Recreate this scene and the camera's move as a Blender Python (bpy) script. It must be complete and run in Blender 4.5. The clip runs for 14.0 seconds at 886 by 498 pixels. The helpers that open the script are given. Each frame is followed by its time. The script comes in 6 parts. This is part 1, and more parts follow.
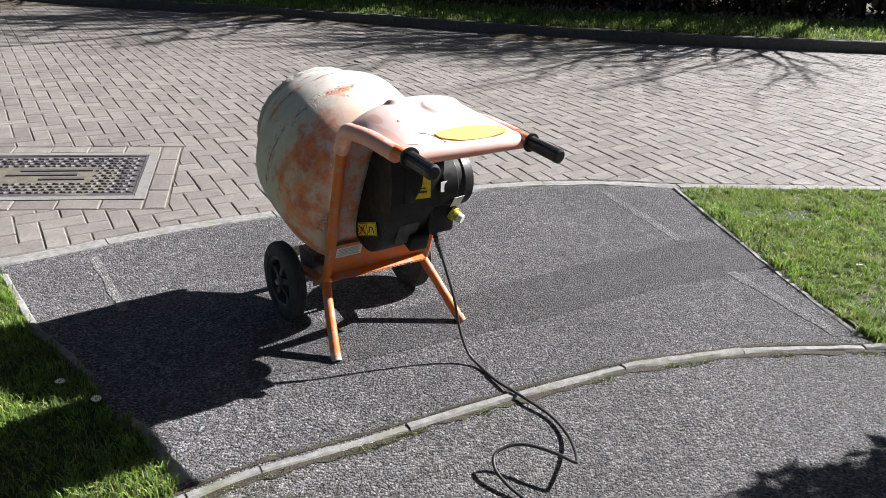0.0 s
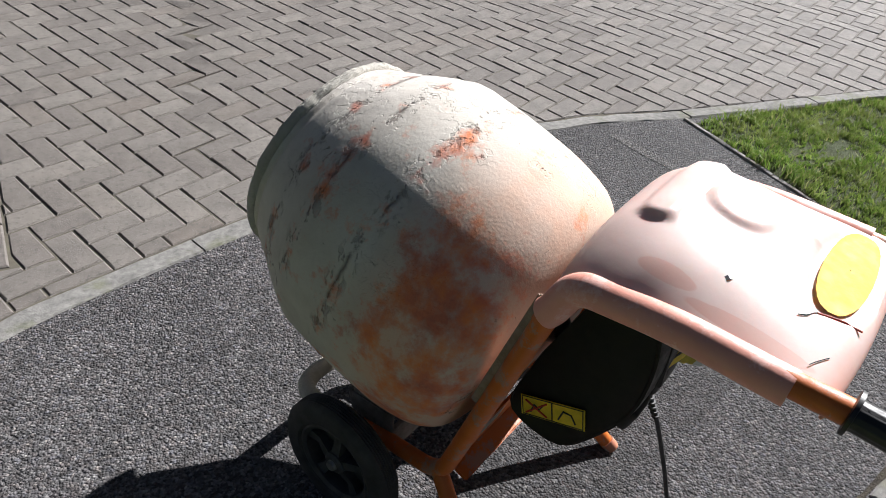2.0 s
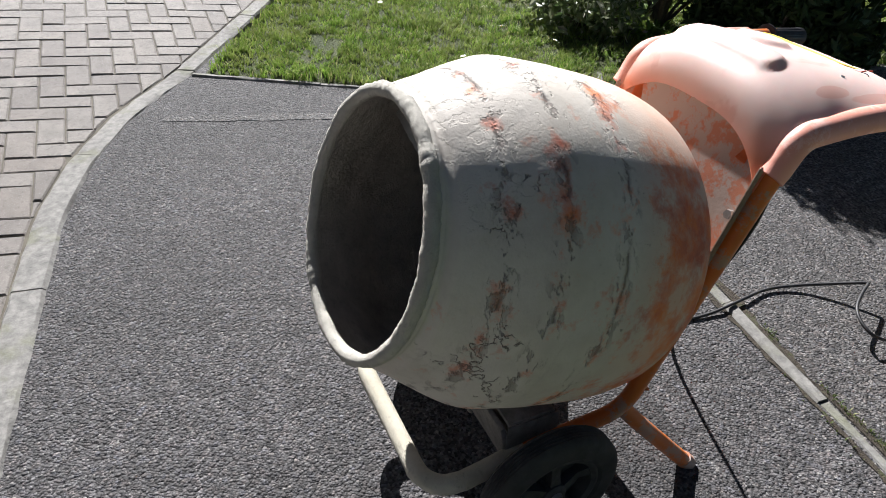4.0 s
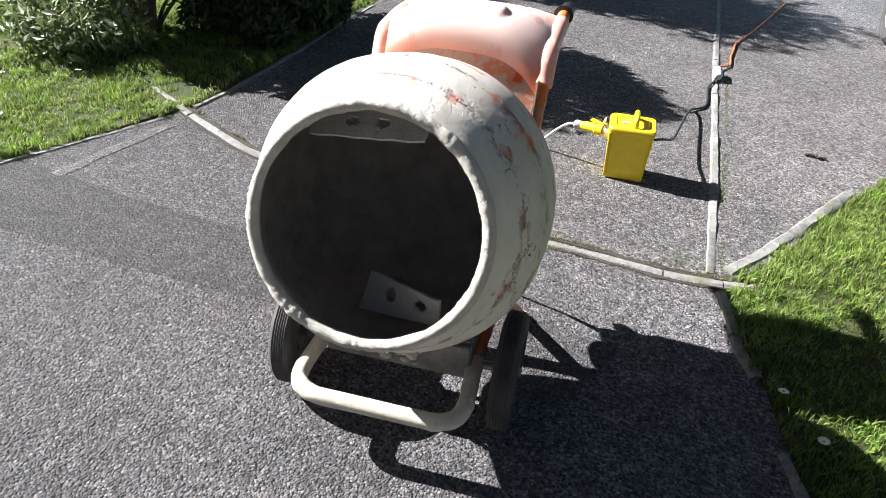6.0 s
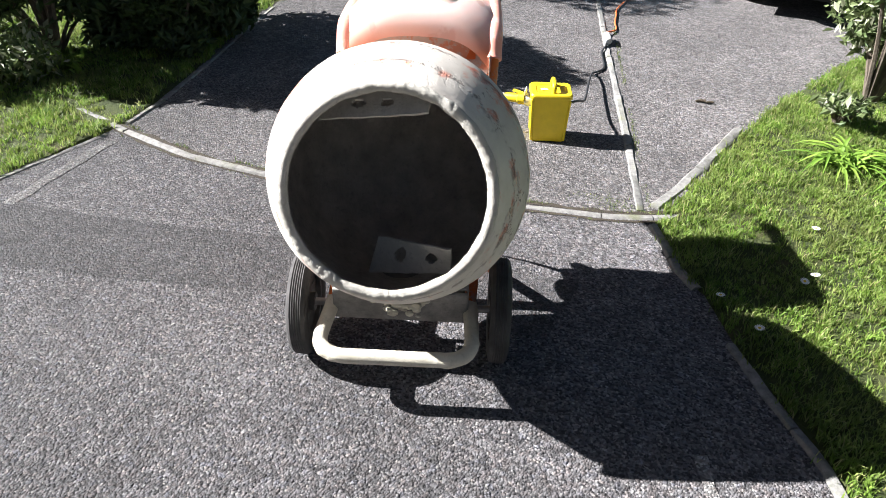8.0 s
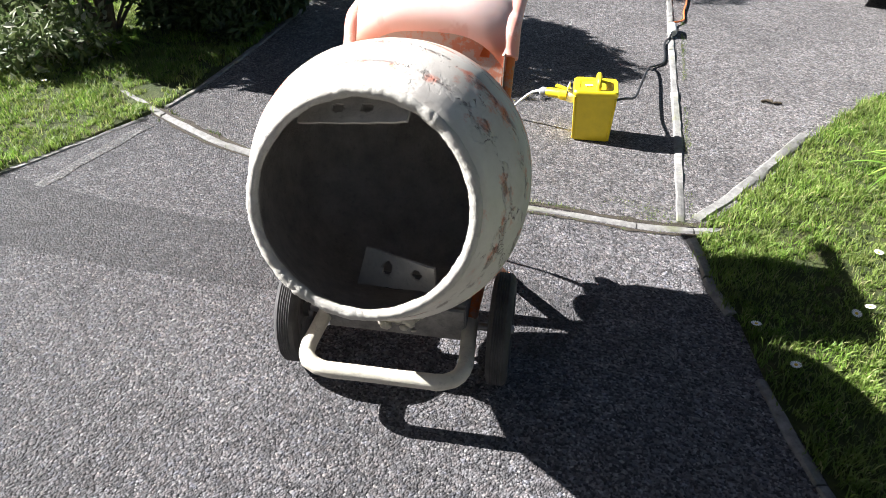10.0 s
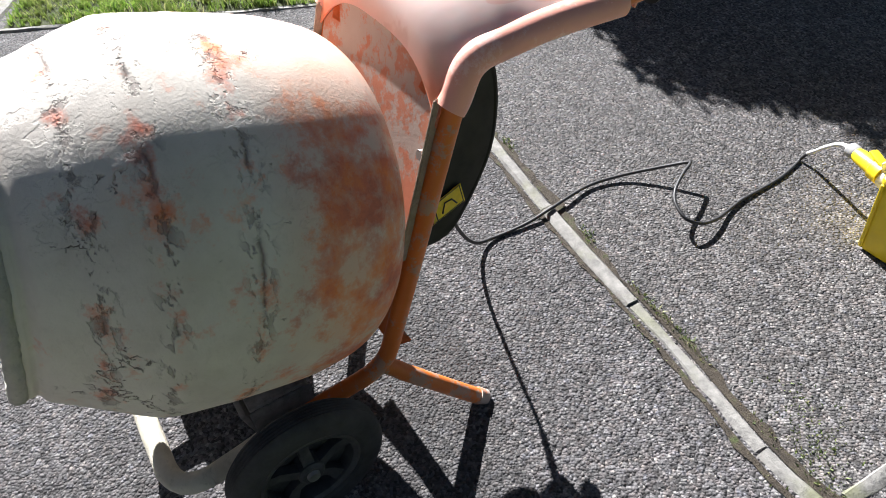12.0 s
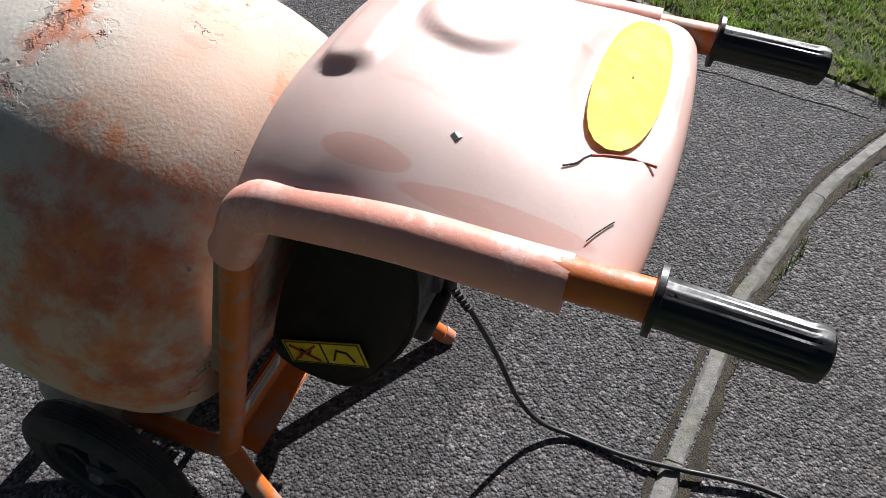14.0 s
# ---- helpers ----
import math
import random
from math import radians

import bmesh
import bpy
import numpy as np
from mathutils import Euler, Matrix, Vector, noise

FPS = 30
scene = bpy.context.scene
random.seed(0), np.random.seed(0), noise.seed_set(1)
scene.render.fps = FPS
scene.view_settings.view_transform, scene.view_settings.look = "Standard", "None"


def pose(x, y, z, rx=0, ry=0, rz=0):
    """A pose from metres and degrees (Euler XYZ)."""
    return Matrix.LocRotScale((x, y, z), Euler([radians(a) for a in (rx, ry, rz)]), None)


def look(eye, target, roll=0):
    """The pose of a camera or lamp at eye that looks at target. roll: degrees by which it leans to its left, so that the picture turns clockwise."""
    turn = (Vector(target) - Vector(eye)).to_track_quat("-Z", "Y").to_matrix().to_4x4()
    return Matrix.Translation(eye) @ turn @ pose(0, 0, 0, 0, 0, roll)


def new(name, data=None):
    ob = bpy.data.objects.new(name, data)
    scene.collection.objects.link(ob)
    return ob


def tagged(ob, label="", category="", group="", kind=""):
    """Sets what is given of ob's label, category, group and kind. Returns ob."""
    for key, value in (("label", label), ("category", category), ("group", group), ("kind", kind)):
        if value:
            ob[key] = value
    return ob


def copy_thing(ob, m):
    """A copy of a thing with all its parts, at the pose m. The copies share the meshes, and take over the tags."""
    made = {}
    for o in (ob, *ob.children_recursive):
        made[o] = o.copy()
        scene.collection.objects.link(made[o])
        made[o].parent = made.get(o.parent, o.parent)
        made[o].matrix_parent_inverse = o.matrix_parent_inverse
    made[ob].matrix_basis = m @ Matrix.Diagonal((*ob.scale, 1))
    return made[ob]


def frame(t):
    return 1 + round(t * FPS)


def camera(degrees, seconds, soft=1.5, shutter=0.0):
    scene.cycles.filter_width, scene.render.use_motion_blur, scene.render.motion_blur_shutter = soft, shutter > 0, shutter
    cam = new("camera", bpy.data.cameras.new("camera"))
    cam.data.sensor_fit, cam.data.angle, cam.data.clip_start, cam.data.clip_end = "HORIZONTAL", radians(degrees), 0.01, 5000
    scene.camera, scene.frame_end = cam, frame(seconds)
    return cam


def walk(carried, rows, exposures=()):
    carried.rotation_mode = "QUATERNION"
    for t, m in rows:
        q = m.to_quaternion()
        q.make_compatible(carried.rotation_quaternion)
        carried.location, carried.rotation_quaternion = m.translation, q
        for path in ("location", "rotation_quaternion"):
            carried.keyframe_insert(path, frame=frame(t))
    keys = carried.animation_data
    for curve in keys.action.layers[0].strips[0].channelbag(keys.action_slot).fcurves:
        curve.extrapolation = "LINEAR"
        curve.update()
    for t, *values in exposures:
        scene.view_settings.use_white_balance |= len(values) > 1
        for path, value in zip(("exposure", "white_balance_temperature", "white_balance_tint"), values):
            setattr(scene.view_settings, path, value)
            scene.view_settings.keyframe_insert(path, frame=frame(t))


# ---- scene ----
STOPS = [(0.0, 1.62), (1.0, 1.50), (1.5, 1.30), (2.0, 1.03), (2.7, 0.90), (4.8, 1.68), (5.5, 1.92), (7.5, 2.03), (10.0, 2.06), (11.0, 2.02), (12.0, 1.88), (13.0, 1.42), (14.0, 0.88)]
cam = camera(64.3, 14.0, soft=0.7)
PATH = [
    (0, (-0.189, -0.04, 1.315), (-0.122, 1.804, 0.543), 1.8),
    (0.5, (-0.316, 0.342, 1.343), (-0.219, 2.172, 0.541), 2.3),
    (1, (-0.412, 0.712, 1.368), (-0.278, 2.423, 0.34), 1.8),
    (1.5, (-0.633, 1.069, 1.376), (-0.262, 2.715, 0.302), 3.8),
    (2, (-0.867, 1.395, 1.398), (-0.295, 2.947, 0.274), 3.7),
    (2.5, (-1.061, 1.723, 1.387), (-0.169, 2.97, 0.104), 5.6),
    (2.7, (-1.173, 1.83, 1.38), (-0.11, 2.935, 0.097), 6.4),
    (4.8, (-1.617, 2.924, 1.345), (-0.062, 2.604, 0.128), 3.1),
    (5, (-1.565, 3.02, 1.353), (-0.06, 2.548, 0.122), 4.6),
    (5.5, (-1.491, 3.304, 1.353), (-0.193, 2.35, 0.167), 4.7),
    (6, (-1.497, 3.452, 1.382), (-0.317, 2.289, 0.262), 4.2),
    (6.5, (-1.569, 3.637, 1.408), (-0.523, 2.351, 0.289), 4.3),
    (7, (-1.499, 3.771, 1.431), (-0.517, 2.437, 0.311), 1.7),
    (7.5, (-1.484, 3.784, 1.433), (-0.522, 2.44, 0.307), 1.5),
    (9.8, (-1.518, 3.614, 1.437), (-0.487, 2.361, 0.267), 1.5),
    (10, (-1.541, 3.542, 1.428), (-0.438, 2.355, 0.257), 0.2),
    (10.5, (-1.55, 3.271, 1.381), (-0.28, 2.311, 0.17), -3.2),
    (11, (-1.517, 2.874, 1.346), (-0.156, 2.185, 0.052), -4.3),
    (11.5, (-1.506, 2.425, 1.382), (-0.039, 2.184, 0.044), -6.1),
    (12, (-1.336, 2.056, 1.353), (0.068, 2.178, -0.066), -5.7),
    (12.5, (-1.135, 1.787, 1.383), (0.193, 2.201, -0.054), -3.8),
    (13, (-0.944, 1.606, 1.33), (0.192, 2.464, -0.075), -4.9),
    (13.5, (-0.701, 1.615, 1.263), (0.177, 2.628, -0.221), -5.5),
    (14, (-0.534, 1.567, 1.223), (0.229, 2.766, -0.184), -3.7),
]
walk(cam, [(t, look(eye, target, roll)) for t, eye, target, roll in PATH], exposures=[(s, e, 6170, 11) for s, e in STOPS])

# ---- light ----
SUN_AZ, SUN_EL = radians(25.6), radians(35.6)
to_sun = Vector((math.cos(SUN_AZ) * math.cos(SUN_EL), math.sin(SUN_AZ) * math.cos(SUN_EL), math.sin(SUN_EL)))
sun_data = bpy.data.lights.new("sun", "SUN")
sun_data.energy, sun_data.angle, sun_data.color = 4.95, radians(0.55), (1.0, 0.965, 0.925)
sun = new("sun", sun_data)
sun.matrix_world = look(to_sun * 30, (0, 0, 0))
world = bpy.data.worlds.new("world")
scene.world = world
world.use_nodes = True
wn = world.node_tree.nodes
wn.clear()
sky = wn.new("ShaderNodeTexSky")
sky.sky_type, sky.sun_disc = "NISHITA", False
sky.dust_density, sky.ozone_density = 2.0, 0.6
sky.sun_elevation, sky.sun_rotation = SUN_EL, math.pi / 2 - SUN_AZ
background = wn.new("ShaderNodeBackground")
background.inputs["Strength"].default_value = 0.0128
world_out = wn.new("ShaderNodeOutputWorld")
world.node_tree.links.new(sky.outputs[0], background.inputs[0])
world.node_tree.links.new(background.outputs[0], world_out.inputs[0])


# ---- materials ----
class Mat:
    """A small builder for node materials."""

    def __init__(self, name, rough=0.8, metal=0.0):
        self.mat = bpy.data.materials.new(name)
        self.mat.use_nodes = True
        self.t = self.mat.node_tree
        self.b = self.t.nodes["Principled BSDF"]
        self.b.inputs["Roughness"].default_value, self.b.inputs["Metallic"].default_value = rough, metal
        self.tc = self.t.nodes.new("ShaderNodeTexCoord").outputs["Object"]

    def node(self, kind, **props):
        n = self.t.nodes.new(kind)
        for k, v in props.items():
            n.inputs[k.replace("_", " ")].default_value = v
        return n

    def link(self, a, b):
        self.t.links.new(a, b)

    def noise(self, scale, detail=4.0, rough=0.55, stretch=None):
        n = self.node("ShaderNodeTexNoise", Scale=scale, Detail=detail, Roughness=rough)
        if stretch:
            m = self.node("ShaderNodeMapping")
            m.inputs["Scale"].default_value = stretch
            self.link(self.tc, m.inputs[0])
            self.link(m.outputs[0], n.inputs["Vector"])
        else:
            self.link(self.tc, n.inputs["Vector"])
        return n.outputs["Fac"]

    def cells(self, scale, feature="F1"):
        n = self.node("ShaderNodeTexVoronoi", Scale=scale)
        n.feature = feature
        self.link(self.tc, n.inputs["Vector"])
        return n

    def ramp(self, fac, *stops):
        n = self.t.nodes.new("ShaderNodeValToRGB")
        e = n.color_ramp.elements
        while len(e) < len(stops):
            e.new(0.5)
        for i, (p, c) in enumerate(stops):
            e[i].position = p
            e[i].color = (*c, 1) if isinstance(c, tuple) else (c, c, c, 1)
        self.link(fac, n.inputs[0])
        return n.outputs[0]

    def mix(self, fac, a, b, mode="MIX"):
        n = self.t.nodes.new("ShaderNodeMix")
        n.data_type, n.blend_type = "RGBA", mode
        for v, i in ((fac, 0), (a, 6), (b, 7)):
            if isinstance(v, (int, float)):
                n.inputs[i].default_value = v if i == 0 else (v, v, v, 1)
            elif isinstance(v, tuple):
                n.inputs[i].default_value = (*v, 1)
            else:
                self.link(v, n.inputs[i])
        return n.outputs[2]

    def maths(self, op, a, b=0.0, c=None):
        n = self.t.nodes.new("ShaderNodeMath")
        n.operation = op
        for i, v in enumerate((a, b, c)):
            if v is None:
                continue
            if isinstance(v, (int, float)):
                n.inputs[i].default_value = v
            else:
                self.link(v, n.inputs[i])
        return n.outputs[0]

    def xyz(self):
        n = self.t.nodes.new("ShaderNodeSeparateXYZ")
        self.link(self.tc, n.inputs[0])
        return n.outputs

    def random(self, islands=True):
        o = self.t.nodes.new("ShaderNodeObjectInfo").outputs["Random"]
        if not islands:
            return o
        g = self.t.nodes.new("ShaderNodeNewGeometry").outputs["Random Per Island"]
        return self.maths("FRACT", self.maths("ADD", o, g))

    def colour(self, c):
        if isinstance(c, tuple):
            self.b.inputs["Base Color"].default_value = (*c, 1)
        else:
            self.link(c, self.b.inputs["Base Color"])
        return self

    def rough(self, r):
        self.link(r, self.b.inputs["Roughness"])
        return self

    def bump(self, height, distance, strength=1.0):
        n = self.node("ShaderNodeBump", Strength=strength, Distance=distance)
        self.link(height, n.inputs["Height"])
        old = self.b.inputs["Normal"].links
        if old:
            self.link(old[0].from_socket, n.inputs["Normal"])
        self.link(n.outputs[0], self.b.inputs["Normal"])
        return self


def asphalt(name, lo, hi, warm, chip=155.0):
    m = Mat(name, 0.80)
    m.b.inputs["Diffuse Roughness"].default_value = 1.0
    v = m.cells(chip)
    big = m.cells(chip * 0.55)
    g1 = m.t.nodes.new("ShaderNodeSeparateColor")
    m.link(v.outputs["Color"], g1.inputs[0])
    g2 = m.t.nodes.new("ShaderNodeSeparateColor")
    m.link(big.outputs["Color"], g2.inputs[0])
    base = m.ramp(g1.outputs[0], (0.0, tuple(lo * w for w in warm)), (0.5, tuple((lo + hi) * 0.5 * w for w in warm)),
                  (0.9, tuple(hi * w for w in warm)), (1.0, (hi * 1.55, hi * 1.5, hi * 1.42)))
    base = m.mix(0.6, base, m.ramp(g2.outputs[1], (0.0, 0.62), (1.0, 1.4)), "MULTIPLY")
    tint = m.ramp(g2.outputs[2], (0.3, (1.0, 1.0, 1.0)), (0.8, (1.06, 0.97, 0.93)), (1.0, (0.95, 0.98, 1.08)))
    col = m.mix(1.0, base, tint, "MULTIPLY")
    stain = m.ramp(m.noise(1.6, 6.0, 0.6), (0.35, 0.80), (0.65, 1.16))
    col = m.mix(1.0, col, stain, "MULTIPLY")
    col = m.mix(1.0, col, m.ramp(m.noise(17.0, 5.0, 0.65), (0.32, 0.72), (0.68, 1.25)), "MULTIPLY")
    m.colour(col)
    m.bump(m.maths("MULTIPLY", big.outputs["Distance"], -1.0), 0.007, 0.8)
    m.bump(m.maths("MULTIPLY", v.outputs["Distance"], -1.0), 0.0055, 1.0)
    m.bump(m.noise(420.0, 3.0, 0.7), 0.002, 0.8)
    return m.mat


APRON = asphalt("worn_asphalt", 0.026, 0.195, (1.03, 0.99, 1.01))
DRIVE = asphalt("old_asphalt", 0.032, 0.220, (1.05, 1.0, 0.98))
PATCH = asphalt("newer_asphalt", 0.018, 0.115, (1.03, 0.99, 1.01))


def concrete(name, lo, hi, moss=0.25, scale=30.0):
    m = Mat(name, 0.9)
    c = m.ramp(m.noise(scale, 8.0, 0.7), (0.3, tuple(lo * w for w in (1, 0.97, 0.92))), (0.7, tuple(hi * w for w in (1, 0.97, 0.90))))
    c = m.mix(m.ramp(m.noise(6.0, 5.0, 0.65), (0.52, 0.0), (0.72, moss)), c, (0.12, 0.13, 0.05))
    c = m.mix(m.ramp(m.cells(150.0).outputs["Distance"], (0.0, 0.35), (0.22, 0.0)), c, (0.12, 0.11, 0.10))
    m.colour(c)
    m.bump(m.noise(90.0, 6.0, 0.7), 0.004, 0.7)
    return m.mat


EDGING = concrete("weathered_concrete", 0.115, 0.29, 0.7, 38.0)
KERB = concrete("kerb_concrete", 0.06, 0.12, 0.4)
CEMENT_LINE = asphalt("cement_smeared_asphalt", 0.10, 0.30, (1.03, 1.0, 0.96))
FRAME_CONCRETE = concrete("smooth_concrete", 0.13, 0.21, 0.2)


def paver_material():
    m = Mat("paving_block_concrete", 0.78)
    r = m.random()
    c = m.ramp(r, (0.0, (0.152, 0.134, 0.120)), (0.4, (0.182, 0.164, 0.147)), (0.8, (0.207, 0.188, 0.167)), (1.0, (0.172, 0.148, 0.128)))
    c = m.mix(1.0, c, m.ramp(m.noise(9.0, 5.0, 0.6), (0.3, 0.78), (0.7, 1.15)), "MULTIPLY")
    c = m.mix(m.ramp(m.cells(210.0).outputs["Distance"], (0.0, 0.8), (0.25, 0.0)), c, (0.42, 0.40, 0.37))
    c = m.mix(m.ramp(m.noise(55.0, 5.0, 0.7), (0.52, 0.0), (0.66, 0.6)), c, (0.085, 0.08, 0.07))
    m.colour(c)
    m.bump(m.noise(160.0, 6.0, 0.7), 0.005, 0.9)
    return m.mat


PAVER = paver_material()
m = Mat("joint_sand", 0.95)
m.colour(m.ramp(m.noise(12.0, 6.0, 0.7), (0.35, (0.075, 0.066, 0.05)), (0.6, (0.125, 0.112, 0.085)), (0.8, (0.10, 0.11, 0.05))))
m.bump(m.noise(220.0, 4.0), 0.003, 0.8)
SAND = m.mat
m = Mat("soil", 0.95)
m.colour(m.ramp(m.noise(22.0, 7.0, 0.7), (0.3, (0.045, 0.033, 0.022)), (0.55, (0.09, 0.07, 0.045)), (0.75, (0.16, 0.13, 0.09))))
m.bump(m.noise(70.0, 6.0, 0.7), 0.012, 0.9)
SOIL = m.mat
m = Mat("turf", 0.9)
turf = m.ramp(m.noise(5.0, 6.0, 0.65), (0.3, (0.045, 0.07, 0.012)), (0.55, (0.075, 0.095, 0.018)), (0.76, (0.16, 0.135, 0.06)))
m.colour(m.mix(0.7, turf, m.ramp(m.noise(120.0, 3.0, 0.7), (0.35, 0.45), (0.7, 1.2)), "MULTIPLY"))
m.bump(m.noise(160.0, 5.0, 0.75), 0.02, 1.0)
TURF = m.mat


def leaf_material(name, dark, light, dry=None, trans=0.25, patch=None):
    m = Mat(name, 0.55)
    stops = [(0.0, dark), (0.65, light)] + ([(0.74, light), (1.0, dry)] if dry else [])
    col = m.ramp(m.random(), *stops)
    if patch:
        col = m.mix(m.ramp(m.noise(3.2, 5.0, 0.65), (0.42, 0.0), (0.68, 0.75)), col, patch)
        col = m.mix(1.0, col, m.ramp(m.noise(9.0, 4.0, 0.6), (0.32, 0.62), (0.66, 1.2)), "MULTIPLY")
    m.colour(col)
    m.b.inputs["Subsurface Weight"].default_value = 0.0
    m.b.inputs["Transmission Weight"].default_value = 0.0
    out = m.t.nodes["Material Output"]
    tr = m.t.nodes.new("ShaderNodeBsdfTranslucent")
    m.link(m.b.inputs["Base Color"].links[0].from_socket, tr.inputs[0])
    mx = m.node("ShaderNodeMixShader", Fac=trans)
    m.link(m.b.outputs[0], mx.inputs[1])
    m.link(tr.outputs[0], mx.inputs[2])
    m.link(mx.outputs[0], out.inputs[0])
    return m.mat


GRASS = leaf_material("grass_blade", (0.085, 0.165, 0.020), (0.23, 0.365, 0.055), (0.46, 0.42, 0.20), 0.40, (0.25, 0.285, 0.085))
WEED = leaf_material("joint_weed", (0.05, 0.085, 0.018), (0.15, 0.20, 0.05), (0.26, 0.23, 0.12), 0.25)
SHRUB_LEAF = leaf_material("evergreen_leaf", (0.016, 0.034, 0.010), (0.045, 0.08, 0.02), None, 0.12)
PALE_LEAF = leaf_material("pale_leaf", (0.06, 0.10, 0.03), (0.16, 0.20, 0.08), (0.55, 0.55, 0.42), 0.25)
STRAP_LEAF = leaf_material("strap_leaf", (0.12, 0.23, 0.025), (0.26, 0.40, 0.06), None, 0.35)
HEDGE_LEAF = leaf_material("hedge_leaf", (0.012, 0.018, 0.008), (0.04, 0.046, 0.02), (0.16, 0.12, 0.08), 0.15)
m = Mat("bark", 0.9)
m.colour(m.ramp(m.noise(14.0, 6.0, 0.7), (0.3, (0.07, 0.055, 0.04)), (0.7, (0.16, 0.13, 0.10))))
m.bump(m.noise(40.0, 6.0, 0.7), 0.01)
BARK = m.mat
m = Mat("petal_white", 0.6)
m.colour(m.ramp(m.random(), (0.0, (0.75, 0.75, 0.72)), (1.0, (0.85, 0.85, 0.82))))
PETAL = m.mat
m = Mat("petal_yellow", 0.6)
m.colour(m.ramp(m.noise(300.0), (0.3, (0.65, 0.42, 0.03)), (0.7, (0.8, 0.55, 0.05))))
PISTIL = m.mat

# the mixer
AXIS_Y, AXIS_Z = math.cos(radians(18.7)), math.sin(radians(18.7))
LIP = Vector((0.0, 0.2803, 0.663))
SEAM_AT = (-0.104, -0.183, -0.296)


def drum_material():
    m = Mat("dried_cement_over_orange_paint", 0.82)
    x, y, z = m.xyz()
    cement = m.ramp(m.noise(7.0, 8.0, 0.65), (0.28, (0.50, 0.455, 0.405)), (0.5, (0.60, 0.56, 0.505)), (0.72, (0.69, 0.65, 0.59)))
    cement = m.mix(m.ramp(m.noise(2.6, 4.0), (0.45, 0.0), (0.70, 0.4)), cement, (0.55, 0.49, 0.38))
    cement = m.mix(m.ramp(m.noise(60.0, 5.0, 0.7), (0.54, 0.0), (0.75, 0.22)), cement, (0.34, 0.31, 0.28))
    paint = m.ramp(m.noise(9.0, 6.0, 0.7), (0.3, (0.38, 0.10, 0.07)), (0.45, (0.62, 0.165, 0.085)), (0.58, (0.76, 0.225, 0.06)), (0.75, (0.68, 0.29, 0.18)))
    along = m.maths("ADD", m.maths("MULTIPLY", m.maths("SUBTRACT", y, LIP.y), AXIS_Y), m.maths("MULTIPLY", m.maths("SUBTRACT", z, LIP.z), AXIS_Z))
    deep = m.maths("MULTIPLY", along, -1.6)
    # a thin wash of cement over the closed end, worn through to the paint on one flank
    blush = m.maths("MULTIPLY", m.ramp(deep, (0.50, 0.0), (0.68, 1.0)), m.ramp(m.noise(4.5, 4.0, 0.6), (0.34, 0.10), (0.60, 0.85)))
    col = m.mix(blush, cement, (0.72, 0.46, 0.33))
    flank = m.ramp(m.maths("MULTIPLY", x, -3.0), (0.26, 0.0), (0.62, 1.0))
    back = m.maths("MULTIPLY", m.ramp(deep, (0.50, 0.0), (0.64, 0.178), (0.84, 0.165), (0.94, 0.03)), flank)
    seams, cracks = None, None
    for seam, width in ((SEAM_AT[0], 0.024), (SEAM_AT[1], 0.026), (SEAM_AT[2], 0.028)):
        wavy = m.maths("ADD", along, m.maths("MULTIPLY", m.maths("SUBTRACT", m.noise(9.0, 4.0, 0.6), 0.5), 0.034))
        d = m.maths("ABSOLUTE", m.maths("SUBTRACT", wavy, seam))
        k = m.ramp(d, (0.0, 1.0), (width, 0.0))
        c = m.ramp(d, (0.0, 1.0), (0.0018, 0.8), (0.0050, 0.0))
        seams = k if seams is None else m.maths("MAXIMUM", seams, k)
        cracks = c if cracks is None else m.maths("MAXIMUM", cracks, c)
    worn = m.maths("ADD", m.noise(11.0, 8.0, 0.72), m.maths("MAXIMUM", back, m.maths("MULTIPLY", seams, 0.085)))
    col = m.mix(m.ramp(worn, (0.585, 0.0), (0.665, 0.55), (0.76, 0.95)), col, paint)
    fleck = m.ramp(m.noise(17.0, 7.0, 0.70), (0.610, 0.0), (0.68, 0.5))
    col = m.mix(fleck, col, (0.62, 0.27, 0.17))
    # dark broken cracks along the seams, a few pits and splits elsewhere
    broken = m.ramp(m.noise(13.0, 6.0, 0.7), (0.50, 0.0), (0.57, 1.0))
    crack = m.maths("MULTIPLY", cracks, broken)
    near = m.maths("MULTIPLY", seams, m.ramp(m.noise(38.0, 5.0, 0.65, (1.2, 1.4, 0.6)), (0.545, 0.0), (0.60, 1.0)))
    line = m.maths("ABSOLUTE", m.maths("SUBTRACT", m.noise(13.0, 5.0, 0.62), 0.5))
    split = m.mix(1.0, m.ramp(line, (0.0, 1.0), (0.005, 0.8), (0.011, 0.0)), m.ramp(m.noise(8.0, 3.0, 0.6), (0.64, 0.0), (0.67, 1.0)), "MULTIPLY")
    pits = m.ramp(m.noise(40.0, 5.0, 0.7), (0.71, 0.0), (0.74, 0.5))
    holes = m.maths("MAXIMUM", m.maths("MAXIMUM", crack, m.maths("MULTIPLY", near, 0.8)), m.maths("MAXIMUM", split, pits))
    col = m.mix(m.maths("MULTIPLY", holes, 0.75), col, (0.11, 0.08, 0.07))
    m.colour(col)
    rough = m.ramp(m.noise(4.0, 3.0), (0.44, 0.0), (0.60, 1.0))
    m.bump(m.mix(1.0, m.noise(38.0, 8.0, 0.66), m.mix(0.75, 1.0, rough), "MULTIPLY"), 0.0016, 0.6)
    m.bump(m.maths("MULTIPLY", holes, -1.0), 0.005, 0.9)
